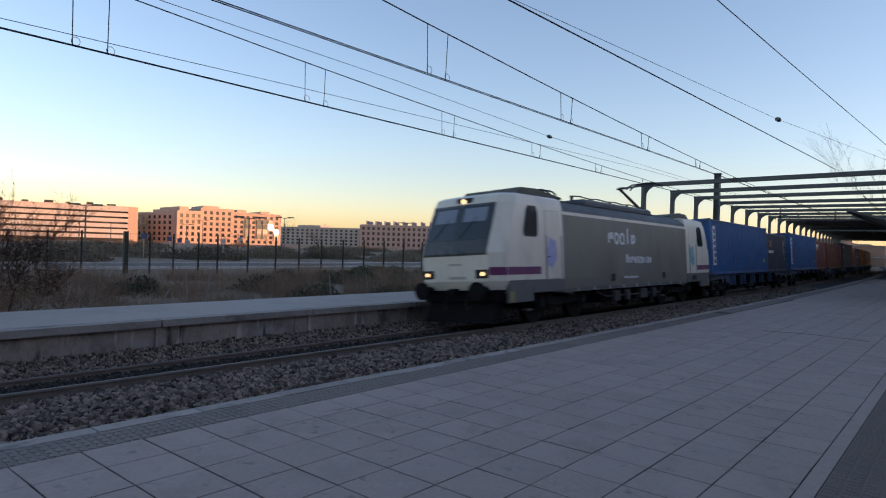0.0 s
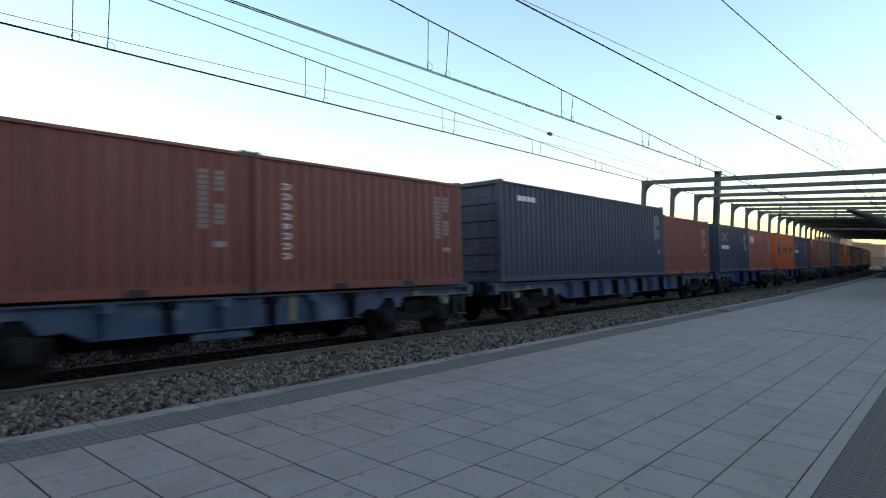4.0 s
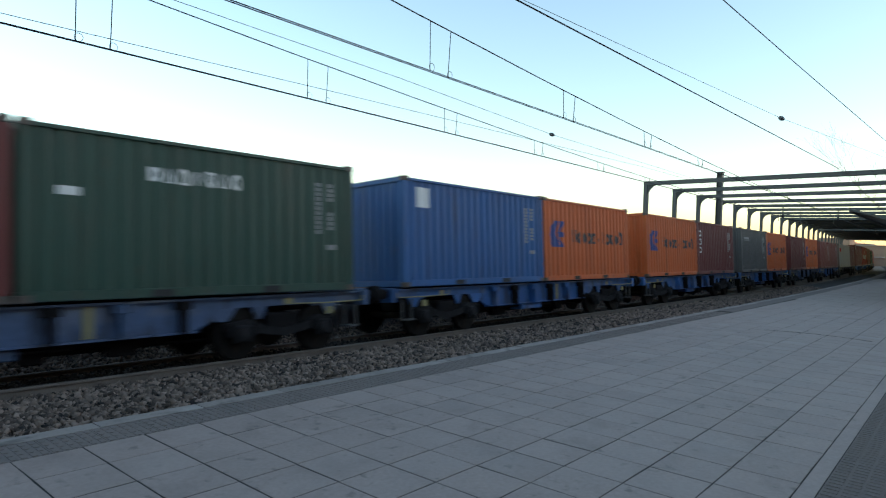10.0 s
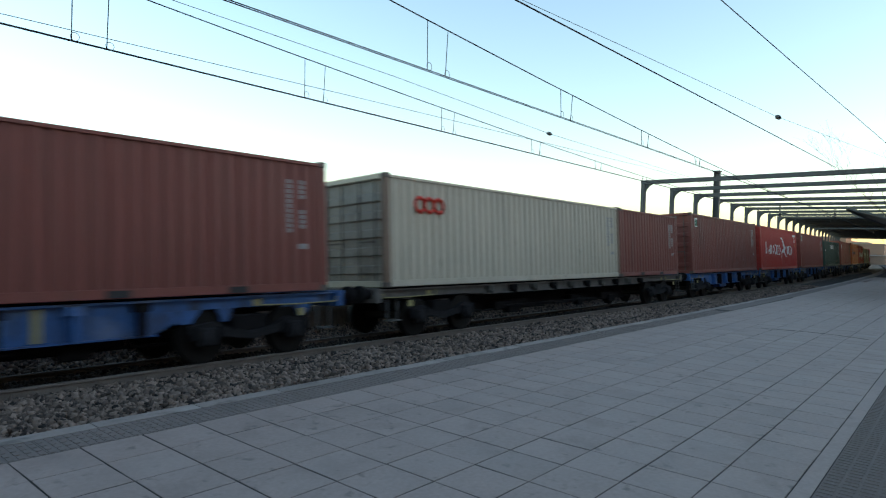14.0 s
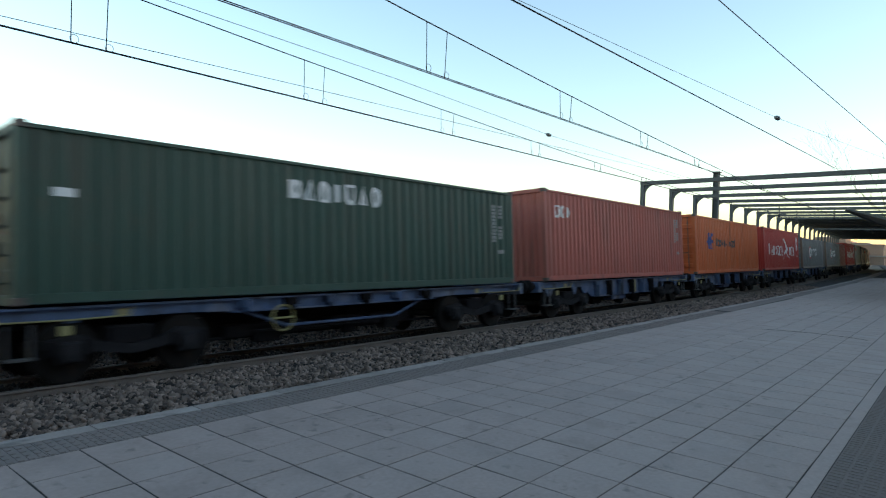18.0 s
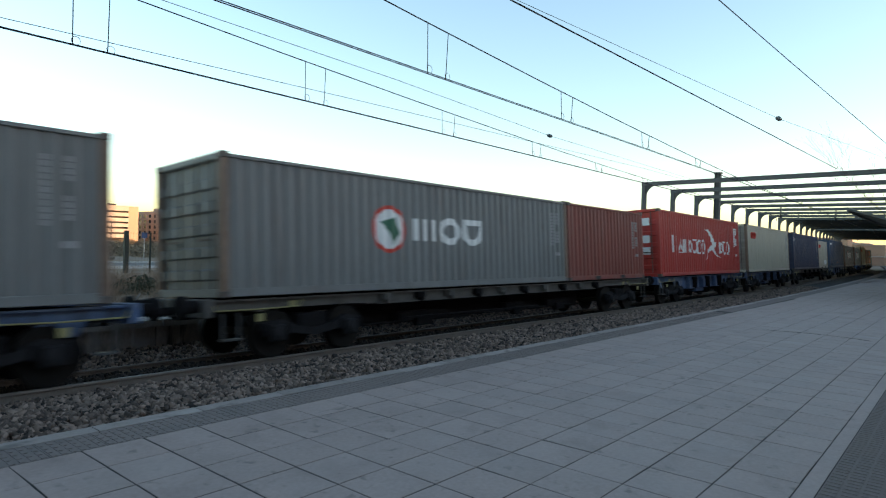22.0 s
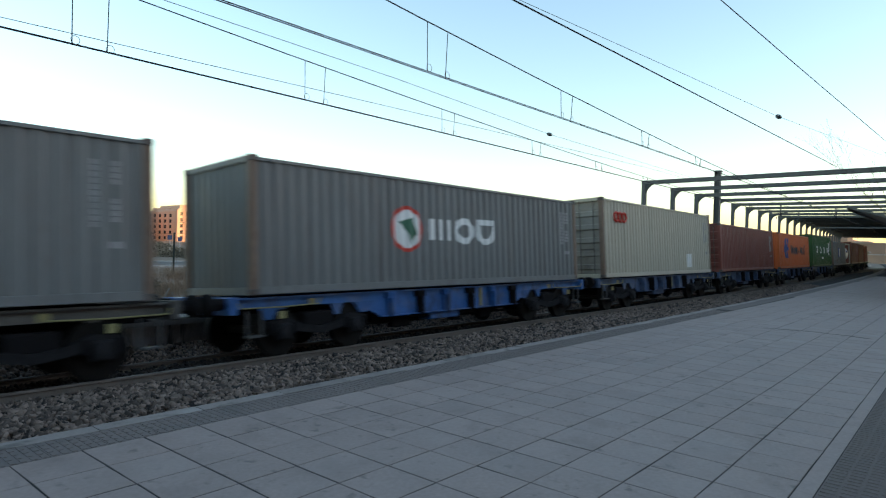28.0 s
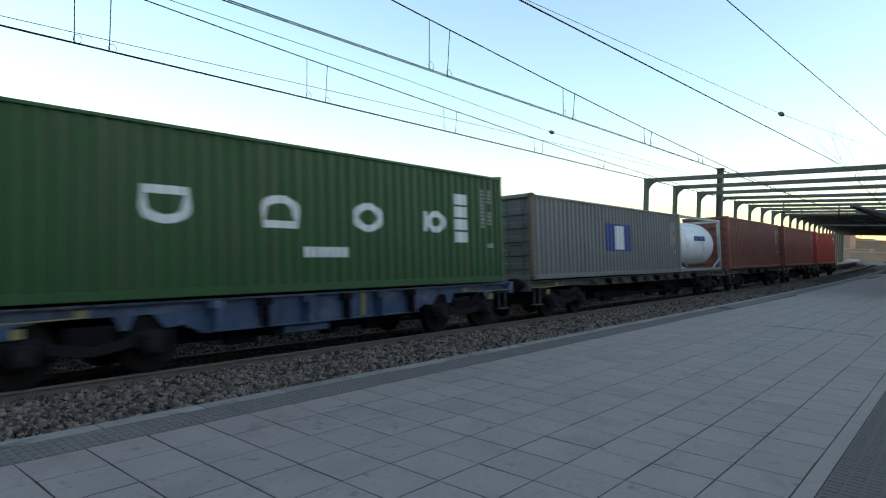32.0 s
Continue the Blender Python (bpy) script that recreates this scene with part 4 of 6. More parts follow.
# lay-out of the train: (start behind the leading buffer, wagon feet, wagon paint, [(kind, paint, label, door end, marks), ...])
BR = "plain brown corrugated steel shipping container"
TRAIN = [
    (33.10, 60, "g", [("40h", "blue", "blue corrugated high shipping container with a white upright label", 1, "column"), ("20", "darkgrey", "dark grey shipping container with an orange cross emblem", 0, "cross")]),
    (53.05, 60, "t", [("40h", "blue", "blue corrugated high shipping container with a white upright label", 1, "column"), ("20", "brown", "brown shipping container with a small pale placard", 0, "card")]),
    (73.05, 40, "g", [("20", "brown", BR, 0, ""), ("20", "brown", "brown shipping container with small white upright marks", 0, "upright")]),
    (87.00, 60, "g", [("40h", "navy", "navy blue high shipping container with a small white mark", 1, "corner"), ("20", "rustred", "red-brown shipping container with white code marks", 0, "")]),
    (107.1, 40, "b", [("20", "navy", "navy blue shipping container with an orange cross emblem", 0, "cross"), ("20", "coral", "faded red shipping container with white block letters", 0, "block")]),
    (121.05, 40, "g", [("20", "orange", "orange shipping container with a blue emblem and dark word", 0, "ship"), ("20", "navy", "slate blue shipping container with an orange cross emblem", 0, "cross")]),
    (135.1, 40, "b", [("20", "brown", "brown shipping container with a small pale emblem", 0, "small"), ("20", "brown", "brown shipping container with yellow upright letters", 0, "yellow")]),
    (148.9, 40, "g", [("20", "darkgrey", "dark slate shipping container with a repaired blue patch", 0, "patch"), ("20", "orange", "orange shipping container with a blue emblem and dark word", 0, "ship")]),
    (162.95, 40, "g", [("20", "orange", "orange shipping container with a blue emblem and dark word", 0, "ship"), ("20", "deepblue", "blue shipping container with white upright letters", 0, "upright")]),
    (176.95, 40, "g", [("20", "darkbrown", "dark brown shipping container with white upright letters", 0, "upright"), ("20", "green", "dark green shipping container with a white word", 0, "word")]),
    (190.7, 40, "b", [("20", "blue", "blue shipping container with a white square emblem", 0, "square"), ("20", "orange", "orange shipping container with a blue emblem and dark word", 0, "ship")]),
    (204.7, 40, "b", [("20", "orange", "orange shipping container with a blue emblem and dark word", 0, "ship"), ("20", "darkbrown", "dark brown shipping container with white upright letters", 0, "upright")]),
    (218.60, 40, "b", [("20", "midgrey", "grey shipping container with a faint white word", 0, "faint"), ("20", "orange", "orange shipping container with a blue emblem and dark word", 0, "ship")]),
    (232.6, 40, "g", [("20", "darkbrown", "dark brown shipping container with white code marks", 0, ""), ("20", "orange", "orange shipping container with a blue emblem and dark word", 0, "ship")]),
    (246.6, 40, "b", [("20", "brown", BR, 0, ""), ("20", "brown", BR, 0, "")]),
    (260.45, 60, "k", [("40", "cream", "cream shipping container with a red mark", 1, "redmark"), ("20", "brown", BR, 0, "")]),
    (280.7, 40, "b", [("40h", "brown", "brown high shipping container with a small white mark", 1, "small")]),
    (294.15, 40, "b", [("40h", "red", "red high shipping container with white words and a gull emblem", 1, "bird")]),
    (308.1, 40, "b", [("40h", "rustred", "red-brown high shipping container with a small pale emblem", 1, "small")]),
    (322.05, 40, "t", [("40", "green", "dark green shipping container with a white word", 1, "word")]),
    (336.0, 40, "g", [("40h", "coral", "faded red scuffed shipping container with white block letters", 0, "block")]),
    (350.0, 40, "g", [("40h", "orange", "orange high shipping container with a blue emblem and dark word", 1, "ship")]),
    (363.9, 40, "g", [("40h", "red", "red high shipping container with white words and a gull emblem", 0, "bird")]),
    (377.85, 40, "g", [("40", "grey", "grey shipping container with half painted-over white letters", 1, "gator")]),
    (391.85, 60, "k", [("40", "grey", "grey shipping container with a round emblem and white letters", 1, "gator"), ("20", "rustred", "plain red-brown corrugated shipping container", 0, "")]),
    (411.95, 40, "g", [("40h", "red", "red high shipping container with white words and a gull emblem", 2, "bird")]),
    (426.0, 40, "g", [("40h", "cream", "cream high shipping container with a red mark", 1, "redmark")]),
    (440.03, 60, "k", [("40h", "navy", "navy blue high shipping container with a white and red flag mark", 1, "flag"), ("20", "cream", "cream shipping container with a red mark and a pale patch", 0, "redmark")]),
    (460.1, 40, "g", [("40h", "steelblue", "steel blue high shipping container", 1, "corner")]),
    (474.42, 40, "k", [("40", "grey", "grey shipping container with a round emblem and white letters", 0, "gator")]),
    (488.35, 40, "b", [("40", "grey", "grey shipping container with a round emblem and white letters", 0, "gator")]),
    (502.5, 40, "g", [("40h", "cream", "cream high shipping container with a red mark and a pale patch", 1, "redmark")]),
    (516.5, 40, "g", [("40", "brown", "brown shipping container with code marks", 1, "")]),
    (530.65, 40, "g", [("40", "orange", "orange shipping container with a blue emblem and dark word", 0, "ship")]),
    (544.92, 40, "g", [("40h", "leafgreen", "green high shipping container with four wide white letters", 1, "wide")]),
    (558.6, 60, "k", [("40", "grey", "pale grey shipping container with a blue and white panel", 1, "panel"), ("tank", "", "white tank container in a steel frame", 0, "")]),
    (578.4, 40, "k", [("40h", "brown", BR, 1, "")]),
    (592.4, 40, "k", [("40h", "rustred", "red-brown high shipping container", 1, "")]),
    (606.4, 40, "k", [("40h", "red", "red high shipping container with a small white emblem", 1, "small")]),
]


def decorate(e, what, doors):
    L, h = DIM[e.name]
    if what in ("ship",):
        m_ship(e)
    elif what == "bird":
        m_bird(e)
    elif what == "gator":
        m_gator(e)
        if "painted-over" in e["label"]:
            part("paint_patch", conform(box((5.2 - L / 2, -W2 + 0.010, 0.75), (7.0 - L / 2, -W2 + 0.029, 1.48)), L), PAINT["grey"], e)
    elif what == "column":
        m_column(e)
        mark(e, 11.2, 11.5, 0.62, 0.85, M_MARKYELLOW)
    elif what == "cross":
        c, z = 1.2, 1.9
        for s in (1, -1):
            shape(e, [(c - 0.5, z - 0.2 * s), (c - 0.45, z - 0.25 * s), (c + 0.5, z + 0.22 * s), (c + 0.42, z + 0.25 * s)], M_ORANGE)
        letters(e, 0.5, 1.95, 1.26, 1.45, 7, M_WHITE, 0.42)
    elif what == "card":
        mark(e, 0.35, 1.65, 1.8, 2.28, M_WHITE, "placard")
        shape(e, [(0.42, 2.2), (1.58, 2.2), (1.58, 2.0), (0.9, 2.12)], M_CARD)
        part("placard", box((0.5 - L / 2, -W2 + 0.006, 1.86), (1.4 - L / 2, -W2 + 0.016, 2.0)), M_MARKBLACK, e, "dark band of the placard")
    elif what == "upright":
        big = DIM[e.name][0] < 7 and "dark brown" in e["label"]
        for k in range(3 if big else 8):
            d, z = (0.42, 1.03 + 0.4 * k) if big else (0.66, 0.62 + 0.19 * k)
            glyphs(e, d, d + (0.26 if big else 0.16), z, z + (0.30 if big else 0.13), "onucn"[k % 5], M_WHITE, 0.24, 0.0)
    elif what == "yellow":
        for k in range(5):
            glyphs(e, 0.70, 1.10, 0.58 + k * 0.35, 0.58 + k * 0.35 + 0.29, "ouoco"[k], M_MARKYELLOW, 0.26, 0.0)
    elif what == "block":
        glyphs(e, 0.32 if L < 7 else 0.7, 1.35 if L < 7 else 1.75, 1.68 if L < 7 else 2.0, 2.12 if L < 7 else 2.42, "uoc", M_WHITE, 0.2)
    elif what == "small":
        mark(e, 0.58, 0.94, h - 0.66, h - 0.24, M_WHITE, "placard")
        part("placard", box((0.62 - L / 2, -W2 + 0.006, h - 0.62), (0.90 - L / 2, -W2 + 0.016, h - 0.32)), M_MARKGREEN, e, "small picture in a white border")
    elif what == "patch":
        mark(e, 4.35, 5.45, 0.2, 0.93, PAINT["blue"], "repair_patch")
        mark(e, 0.5, 0.72, 0.27, 0.41, M_WHITE)
    elif what == "word":
        glyphs(e, 1.8 if L < 7 else 4.55, 3.5 if L < 7 else 7.05, 1.85 if L < 7 else 1.8, 2.13 if L < 7 else 2.25, "ctniuto", M_WHITE, 0.2, 0.2)
        mark(e, 0.5, 0.8, h * 0.6, h * 0.65, M_WHITE)
    elif what == "square":
        mark(e, 0.48, 0.88, 1.88, 2.36, M_WHITE)
    elif what == "faint":
        letters(e, 0.7, 1.8, 1.93, 2.06, 9, M_CODE, 0.35)
        mark(e, 0.7, 1.95, 1.86, 1.89, M_CODE)
    elif what == "redmark":
        a = 1.0 if L > 7 else 0.4
        r, zc = (0.17, h - 0.66) if L > 7 else (0.13, 2.05)
        for k in range(3):
            cxk = a + r + k * r * 2.0 - L / 2
            part("ring_mark", tubes("ring_mark", [[((cxk + r * math.cos(u), -W2 + 0.005, zc + r * math.sin(u)), 0.048) for u in [j * math.pi / 6 + 0.26 for j in range(14)]]], M_MARKRED, 4), parent=e)
        mark(e, a + r * 6.15, a + r * 6.5, zc - r, zc + r, M_MARKRED)
        if L > 7 and "patch" in e["label"]:
            mark(e, 8.75, 9.4, 0.3, 0.92, M_WHITE)
        if L < 7:
            mark(e, 3.6, 5.2, 0.35, 0.75, M_WHITE)
    elif what == "corner":
        letters(e, 0.9, 1.9, h - 0.55, h - 0.4, 4, M_WHITE)
    elif what == "flag":
        for k in range(3):
            mark(e, 0.1, 0.55, h - 0.66 + 0.105 * k, h - 0.57 + 0.105 * k, M_WHITE if k != 1 else M_MARKRED)
        glyphs(e, 0.65, 1.4, h - 0.66, h - 0.44, "nui", M_WHITE, 0.24)
    elif what == "wide":
        for k, a in enumerate((2.3, 4.5, 6.75, 8.9)):
            glyphs(e, a, a + 0.86, 1.22, 1.85, "unoc"[k], M_WHITE, 0.24, 0.0)
        for k in range(4):
            mark(e, 10.16, 10.6, 1.05 + 0.32 * k, 1.05 + 0.32 * k + 0.27, M_WHITE)
        letters(e, 5.46, 6.6, 0.67, 0.88, 7, M_WHITE)
    elif what == "panel":
        mark(e, 4.95, 7.13, 0.89, 1.88, M_MARKBLUE, "logo_panel")
        shape(e, [(5.7, 0.95), (6.4, 0.95), (6.4, 1.82), (5.7, 1.82)], M_WHITE, 0.005)
    if what not in ("ship", "column"):
        codes(e, doors)


M_ORANGE = mat("orange_lettering", (0.65, 0.22, 0.05), 0.5, var=0.1, scale=3, bump=0)
M_CARD = mat("pale_yellow_placard", (0.55, 0.5, 0.22), 0.6, var=0.2, scale=6, bump=0)


def tank_container(label):
    e = empty("tank_container", pose(0, 0, 0), label, "container", "containers on the train")
    L, h = 6.058, 2.591
    M_TANK = mat("white_tank_shell", (0.7, 0.71, 0.72), 0.35, 0, 0.1, 1.5, 0.03, (0.3, 0.27, 0.24), 0.3)
    rings = []
    for x, r in ((-2.72, 0.25), (-2.68, 0.6), (-2.55, 0.9), (-2.3, 1.06), (-2.1, 1.1), (2.1, 1.1), (2.3, 1.06), (2.55, 0.9), (2.68, 0.6), (2.72, 0.25)):
        rings.append([(x, r * math.cos(a), 1.32 + r * math.sin(a)) for a in [k * math.pi / 14 for k in range(28)]])
    sh = part("tank", loft(rings), M_TANK, e)
    for p in sh.data.polygons:
        p.use_smooth = True
    for s in (-1, 1):
        for q in (-1, 1):
            part("corner_post", box((q * 2.95 - 0.07, s * 1.14 - 0.07, 0), (q * 2.95 + 0.07, s * 1.14 + 0.07, h), 0.01), M_GALV, e)
            part("frame_brace", cyl((q * 2.95, s * 1.14, 0.6), (q * 1.7, s * 1.14, 0.1), 0.05, 8), M_GALV, e)
        for z in (0.08, h - 0.08):
            part("frame_rail", box((-2.9, s * 1.16 - 0.05, z - 0.06), (2.9, s * 1.16 + 0.05, z + 0.06), 0.01), M_GALV, e)
    for q in (-1, 1):
        for z in (0.08, h - 0.08):
            part("frame_rail", box((q * 2.95 - 0.05, -1.08, z - 0.06), (q * 2.95 + 0.05, 1.08, z + 0.06), 0.01), M_GALV, e)
    bm = bmesh.new()
    for k in range(4):
        add_box(bm, (-0.7 + 0.4 * k, -1.118, 1.45), (-0.42 + 0.4 * k, -1.09, 1.68))
    part("lettering", bm, M_MARKBLUE, e)
    DIM[e.name] = (L, h)
    return e


# ---- container wagons ----
M_HANDLE = mat("dull_yellow_paint", (0.25, 0.22, 0.095), 0.5, 0, 0.25, 5, 0)
# Dusty frames, base colour darkened to carry the shade under the wagons.
M_FRAME = mat("dusty_shade_dark_bogie", (0.019, 0.0185, 0.02), 0.85, 0, 0.5, 4, 0.3, (0.006, 0.005, 0.005), 0.8, spec=0.1, spots=(((0.045, 0.042, 0.045), 2.5, 0.58, 0.72, 0.6, (1, 1, 1)),))

M_LSTEP = mat("grey_step_steel", (0.07, 0.07, 0.072), 0.6, 0.2, 0.2, 5, 0)


def tubes_bm(paths, r):
    """Bent round bars as a bmesh."""
    bm = bmesh.new()
    for p in paths:
        for a, b in zip(p, p[1:]):
            add_cyl(bm, a, b, r, 6)
    return bm


def wheelset():
    bm = bmesh.new()
    for s in (-1, 1):
        add_cyl(bm, (0, s * 0.80, 0), (0, s * 0.93, 0), 0.46, 28)
        add_cyl(bm, (0, s * 0.775, 0), (0, s * 0.80, 0), 0.49, 28)
    add_cyl(bm, (0, -1.08, 0), (0, 1.08, 0), 0.08, 10)
    return bm


def bogie_side():
    """Cast side frame with its two sprung axle boxes."""
    return prism([(-1.22, 0.66), (-0.78, 0.72), (-0.42, 0.57), (0, 0.51), (0.42, 0.57), (0.78, 0.72), (1.22, 0.66), (1.22, 0.53), (0.72, 0.50), (0.42, 0.42), (0, 0.36), (-0.42, 0.42), (-0.72, 0.50), (-1.22, 0.53)], -0.06, 0.06)


def add_bogie(wagon, x):
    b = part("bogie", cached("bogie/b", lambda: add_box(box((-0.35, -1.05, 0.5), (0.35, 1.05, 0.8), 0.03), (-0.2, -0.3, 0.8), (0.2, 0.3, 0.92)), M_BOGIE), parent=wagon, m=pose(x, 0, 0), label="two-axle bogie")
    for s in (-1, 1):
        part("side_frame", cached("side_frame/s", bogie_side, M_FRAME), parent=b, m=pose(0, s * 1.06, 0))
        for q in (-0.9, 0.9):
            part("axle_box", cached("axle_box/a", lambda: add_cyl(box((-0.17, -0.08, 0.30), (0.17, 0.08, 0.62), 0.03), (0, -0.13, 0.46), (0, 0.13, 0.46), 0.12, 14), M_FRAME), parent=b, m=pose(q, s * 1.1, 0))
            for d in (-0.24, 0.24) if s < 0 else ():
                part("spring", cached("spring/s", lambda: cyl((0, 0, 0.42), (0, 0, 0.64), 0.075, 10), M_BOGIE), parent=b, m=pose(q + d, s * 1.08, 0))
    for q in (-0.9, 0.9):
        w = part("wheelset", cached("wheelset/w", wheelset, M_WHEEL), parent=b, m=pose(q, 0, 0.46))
        WHEELS.append((w, q, 0.46, 0.46))


WHEELS = []


def wagon(feet, paint):
    M = {"b": M_WBLUE, "g": M_WGREY, "t": M_WGREY, "k": M_WTAN}[paint]
    word = {"b": "bright blue", "g": "faded grey-blue", "t": "slender faded blue", "k": "grimy dark"}[paint]
    half = 9.45 if feet == 60 else 6.47
    bog = 7.1 if feet == 60 else 4.45
    e = empty("container_wagon", pose(0, 0, 0), f"{word} flat container wagon with grimy bogies", "wagon", "wagons of the train")
    add = lambda nm, key, make, m=None, mt=None, lab="": part(nm, cached(f"{nm}/{key}{feet}{paint in 'kt'}", make, mt or M), parent=e, m=m, label=lab)
    deep, inner = (0.90 if paint in "kt" else 0.58, bog - 1.75)
    out = [(-half + 0.1, 1.10), (half - 0.1, 1.10), (half - 0.1, 0.93), (inner + 0.75, 0.93), (inner, deep), (-inner, deep), (-inner - 0.75, 0.93), (-half + 0.1, 0.93)]
    for s in (-1, 1):
        add("side_sill", "s", lambda: prism(out, -0.02, 0.02), pose(0, s * 0.98, 0))
        add("upper_flange", "u", lambda: box((-half + 0.1, -0.10, 1.10), (half - 0.1, 0.06, 1.135)), pose(0, s * 1.0, 0))
        add("lower_flange", "l", lambda: box((-inner, -0.10, deep - 0.025), (inner, 0.06, deep)), pose(0, s * 1.0, 0))
        n = 10 if feet == 60 else 6
        for k in range(n):
            x = -inner + 0.25 + (2 * inner - 0.5) * k / (n - 1)
            add("rib", "r", lambda: add_box(box((-0.035, -0.17, deep - 0.02), (0.035, 0.17, 1.10), 0.01), (-0.12, -0.13, 0.96), (0.12, 0.13, 1.10), 0.01), pose(x, s * 1.03, 0), M_BOGIE if k % 2 else M)
        add("brake_rod", "b", lambda: cyl((-inner * 0.8, 0, 0.50), (inner * 0.3, 0, 0.47), 0.025, 6), pose(0, s * 0.9, 0), M_BOGIE)
        if paint not in "kt" and s < 0:
            add("yellow_strip", "y", lambda: box((0.95, -0.006, deep + 0.02), (1.07, 0.006, 1.08)), pose(0, s * 1.024, 0), M_HANDLE)
            add("equipment_box", "e", lambda: box((-1.0, -0.2, 0.38), (0.1, 0.2, 0.545), 0.02), pose(0, s * 0.8, 0))
        if paint == "t" and feet == 40:
            add("truss_rod", "t", lambda: tubes_bm([[(-inner, 0, 0.98), (-inner * 0.55, 0, 0.56), (inner * 0.55, 0, 0.56), (inner, 0, 0.98)]], 0.03), pose(0, s * 0.95, 0))
            if s < 0:
                add("hand_wheel", "w", lambda: tubes_bm([[(0.24 * math.cos(k * math.pi / 8), 0, 0.72 + 0.24 * math.sin(k * math.pi / 8)) for k in range(17)], [(-0.23, 0, 0.72), (0.23, 0, 0.72)]], 0.02), pose(-inner * 0.62, -1.12, 0), M_HANDLE, "dull yellow brake hand wheel")
        for q in (-1, 1):
            for g, gw in ((-1.25, 0.30), (-0.5, 0.16), (1.15, 0.22)) if s < 0 and paint in "gb" else ():
                add("gusset", f"g{gw}", lambda: prism([(-gw, 0.93), (gw, 0.93), (gw * 0.35, 0.70), (-gw * 0.35, 0.70)], -0.02, 0.02), pose(q * bog + q * g, s * 0.985, 0))
            if s > 0:
                continue
            add("handle_plate", "hp", lambda: box((0.95, -0.01, 0.72), (1.1, 0.01, 0.86), 0.004), pose(q * half, s * 1.2, 0, 0, 0, 0 if q < 0 else 180), M_HANDLE)
            add("shunter_handle", "h", lambda: tubes_bm([[(0.12, 0, 1.05), (0.16, 0, 0.95), (1.1, 0, 0.94), (1.9, 0, 0.96), (1.95, 0, 1.08)]], 0.013), pose(q * half, s * 1.2, 0, 0, 0, 0 if q < 0 else 180), M_HANDLE, "pale yellow shunter's handle")
            add("footstep", "f", lambda: add_box(add_box(box((0.28, -0.12, 0.42), (0.62, 0.12, 0.45)), (0.28, -0.02, 0.45), (0.31, 0.02, 0.9)), (0.59, -0.02, 0.45), (0.62, 0.02, 0.9)), pose(q * half, s * 1.16, 0, 0, 0, 0 if q < 0 else 180), M_LSTEP)
            add("label_plate", "p", lambda: box((1.8, -0.012, 0.94), (1.96, 0.0, 1.06)), pose(q * half, -1.01, 0, 0, 0, 0 if q < 0 else 180), M_HANDLE)
        for q in (-1, 1):
            add("buffer", "b", lambda: add_cyl(cyl((0, 0, 1.04), (0.30, 0, 1.04), 0.11, 12), (0.30, 0, 1.04), (0.42, 0, 1.04), 0.19, 16), pose(q * half, s * 0.975, 0, 0, 0, 0 if q > 0 else 180), M_BOGIE)
    for q in (-1, 1):
        add("headstock", "h", lambda: box((-0.08, -1.2, 0.84), (0.08, 1.2, 1.16), 0.015), pose(q * (half - 0.02), 0, 0))
        add("coupler", "c", lambda: box((-0.1, -0.08, 0.88), (0.45, 0.08, 1.02), 0.02), pose(q * half, 0, 0, 0, 0, 0 if q > 0 else 180), M_BOGIE)
        add_bogie(e, q * bog)
    n = 7 if feet == 60 else 5
    for k in range(n):
        add("cross_beam", "x", lambda: box((-0.09, -0.96, 0.88), (0.09, 0.96, 1.12), 0.01), pose(-half + 1.2 + (2 * half - 2.4) * k / (n - 1), 0, 0))
    # Lower box below the sill is added to block light and view underneath.
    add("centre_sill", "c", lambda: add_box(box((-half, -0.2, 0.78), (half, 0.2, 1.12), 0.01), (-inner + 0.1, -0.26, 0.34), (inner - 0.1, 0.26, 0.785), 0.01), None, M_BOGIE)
    # Guessed gear shapes, added as dark blockers under the wagon.
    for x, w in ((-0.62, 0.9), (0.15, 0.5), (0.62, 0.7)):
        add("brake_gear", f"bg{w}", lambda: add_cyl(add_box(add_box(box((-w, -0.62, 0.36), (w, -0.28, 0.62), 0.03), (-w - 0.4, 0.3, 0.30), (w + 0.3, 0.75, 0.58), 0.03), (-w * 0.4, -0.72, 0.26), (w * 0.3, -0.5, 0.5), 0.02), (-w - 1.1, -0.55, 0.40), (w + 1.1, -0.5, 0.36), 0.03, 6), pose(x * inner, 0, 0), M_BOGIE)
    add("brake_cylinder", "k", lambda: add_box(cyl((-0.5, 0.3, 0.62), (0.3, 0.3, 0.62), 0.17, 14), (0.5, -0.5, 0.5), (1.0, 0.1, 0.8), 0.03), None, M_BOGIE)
    return e


MOVING = []         # (thing, metres behind the leading buffer, offset in the track's frame)
FLOOR = 1.17
for start, feet, paint, load in TRAIN:
    span = 18.39 if feet == 60 else 12.192
    w = wagon(feet, paint)
    MOVING.append((w, start + span / 2, pose(0, 0, 0)))
    at = start
    for kind, col, label, doors, what in load:
        c = tank_container(label) if kind == "tank" else container(kind, col, label, bool(doors), doors == 2)
        if kind != "tank":
            decorate(c, what, doors)
        L = DIM[c.name][0]
        MOVING.append((c, at + L / 2, pose(0, 0, FLOOR)))
        at += L + 0.08


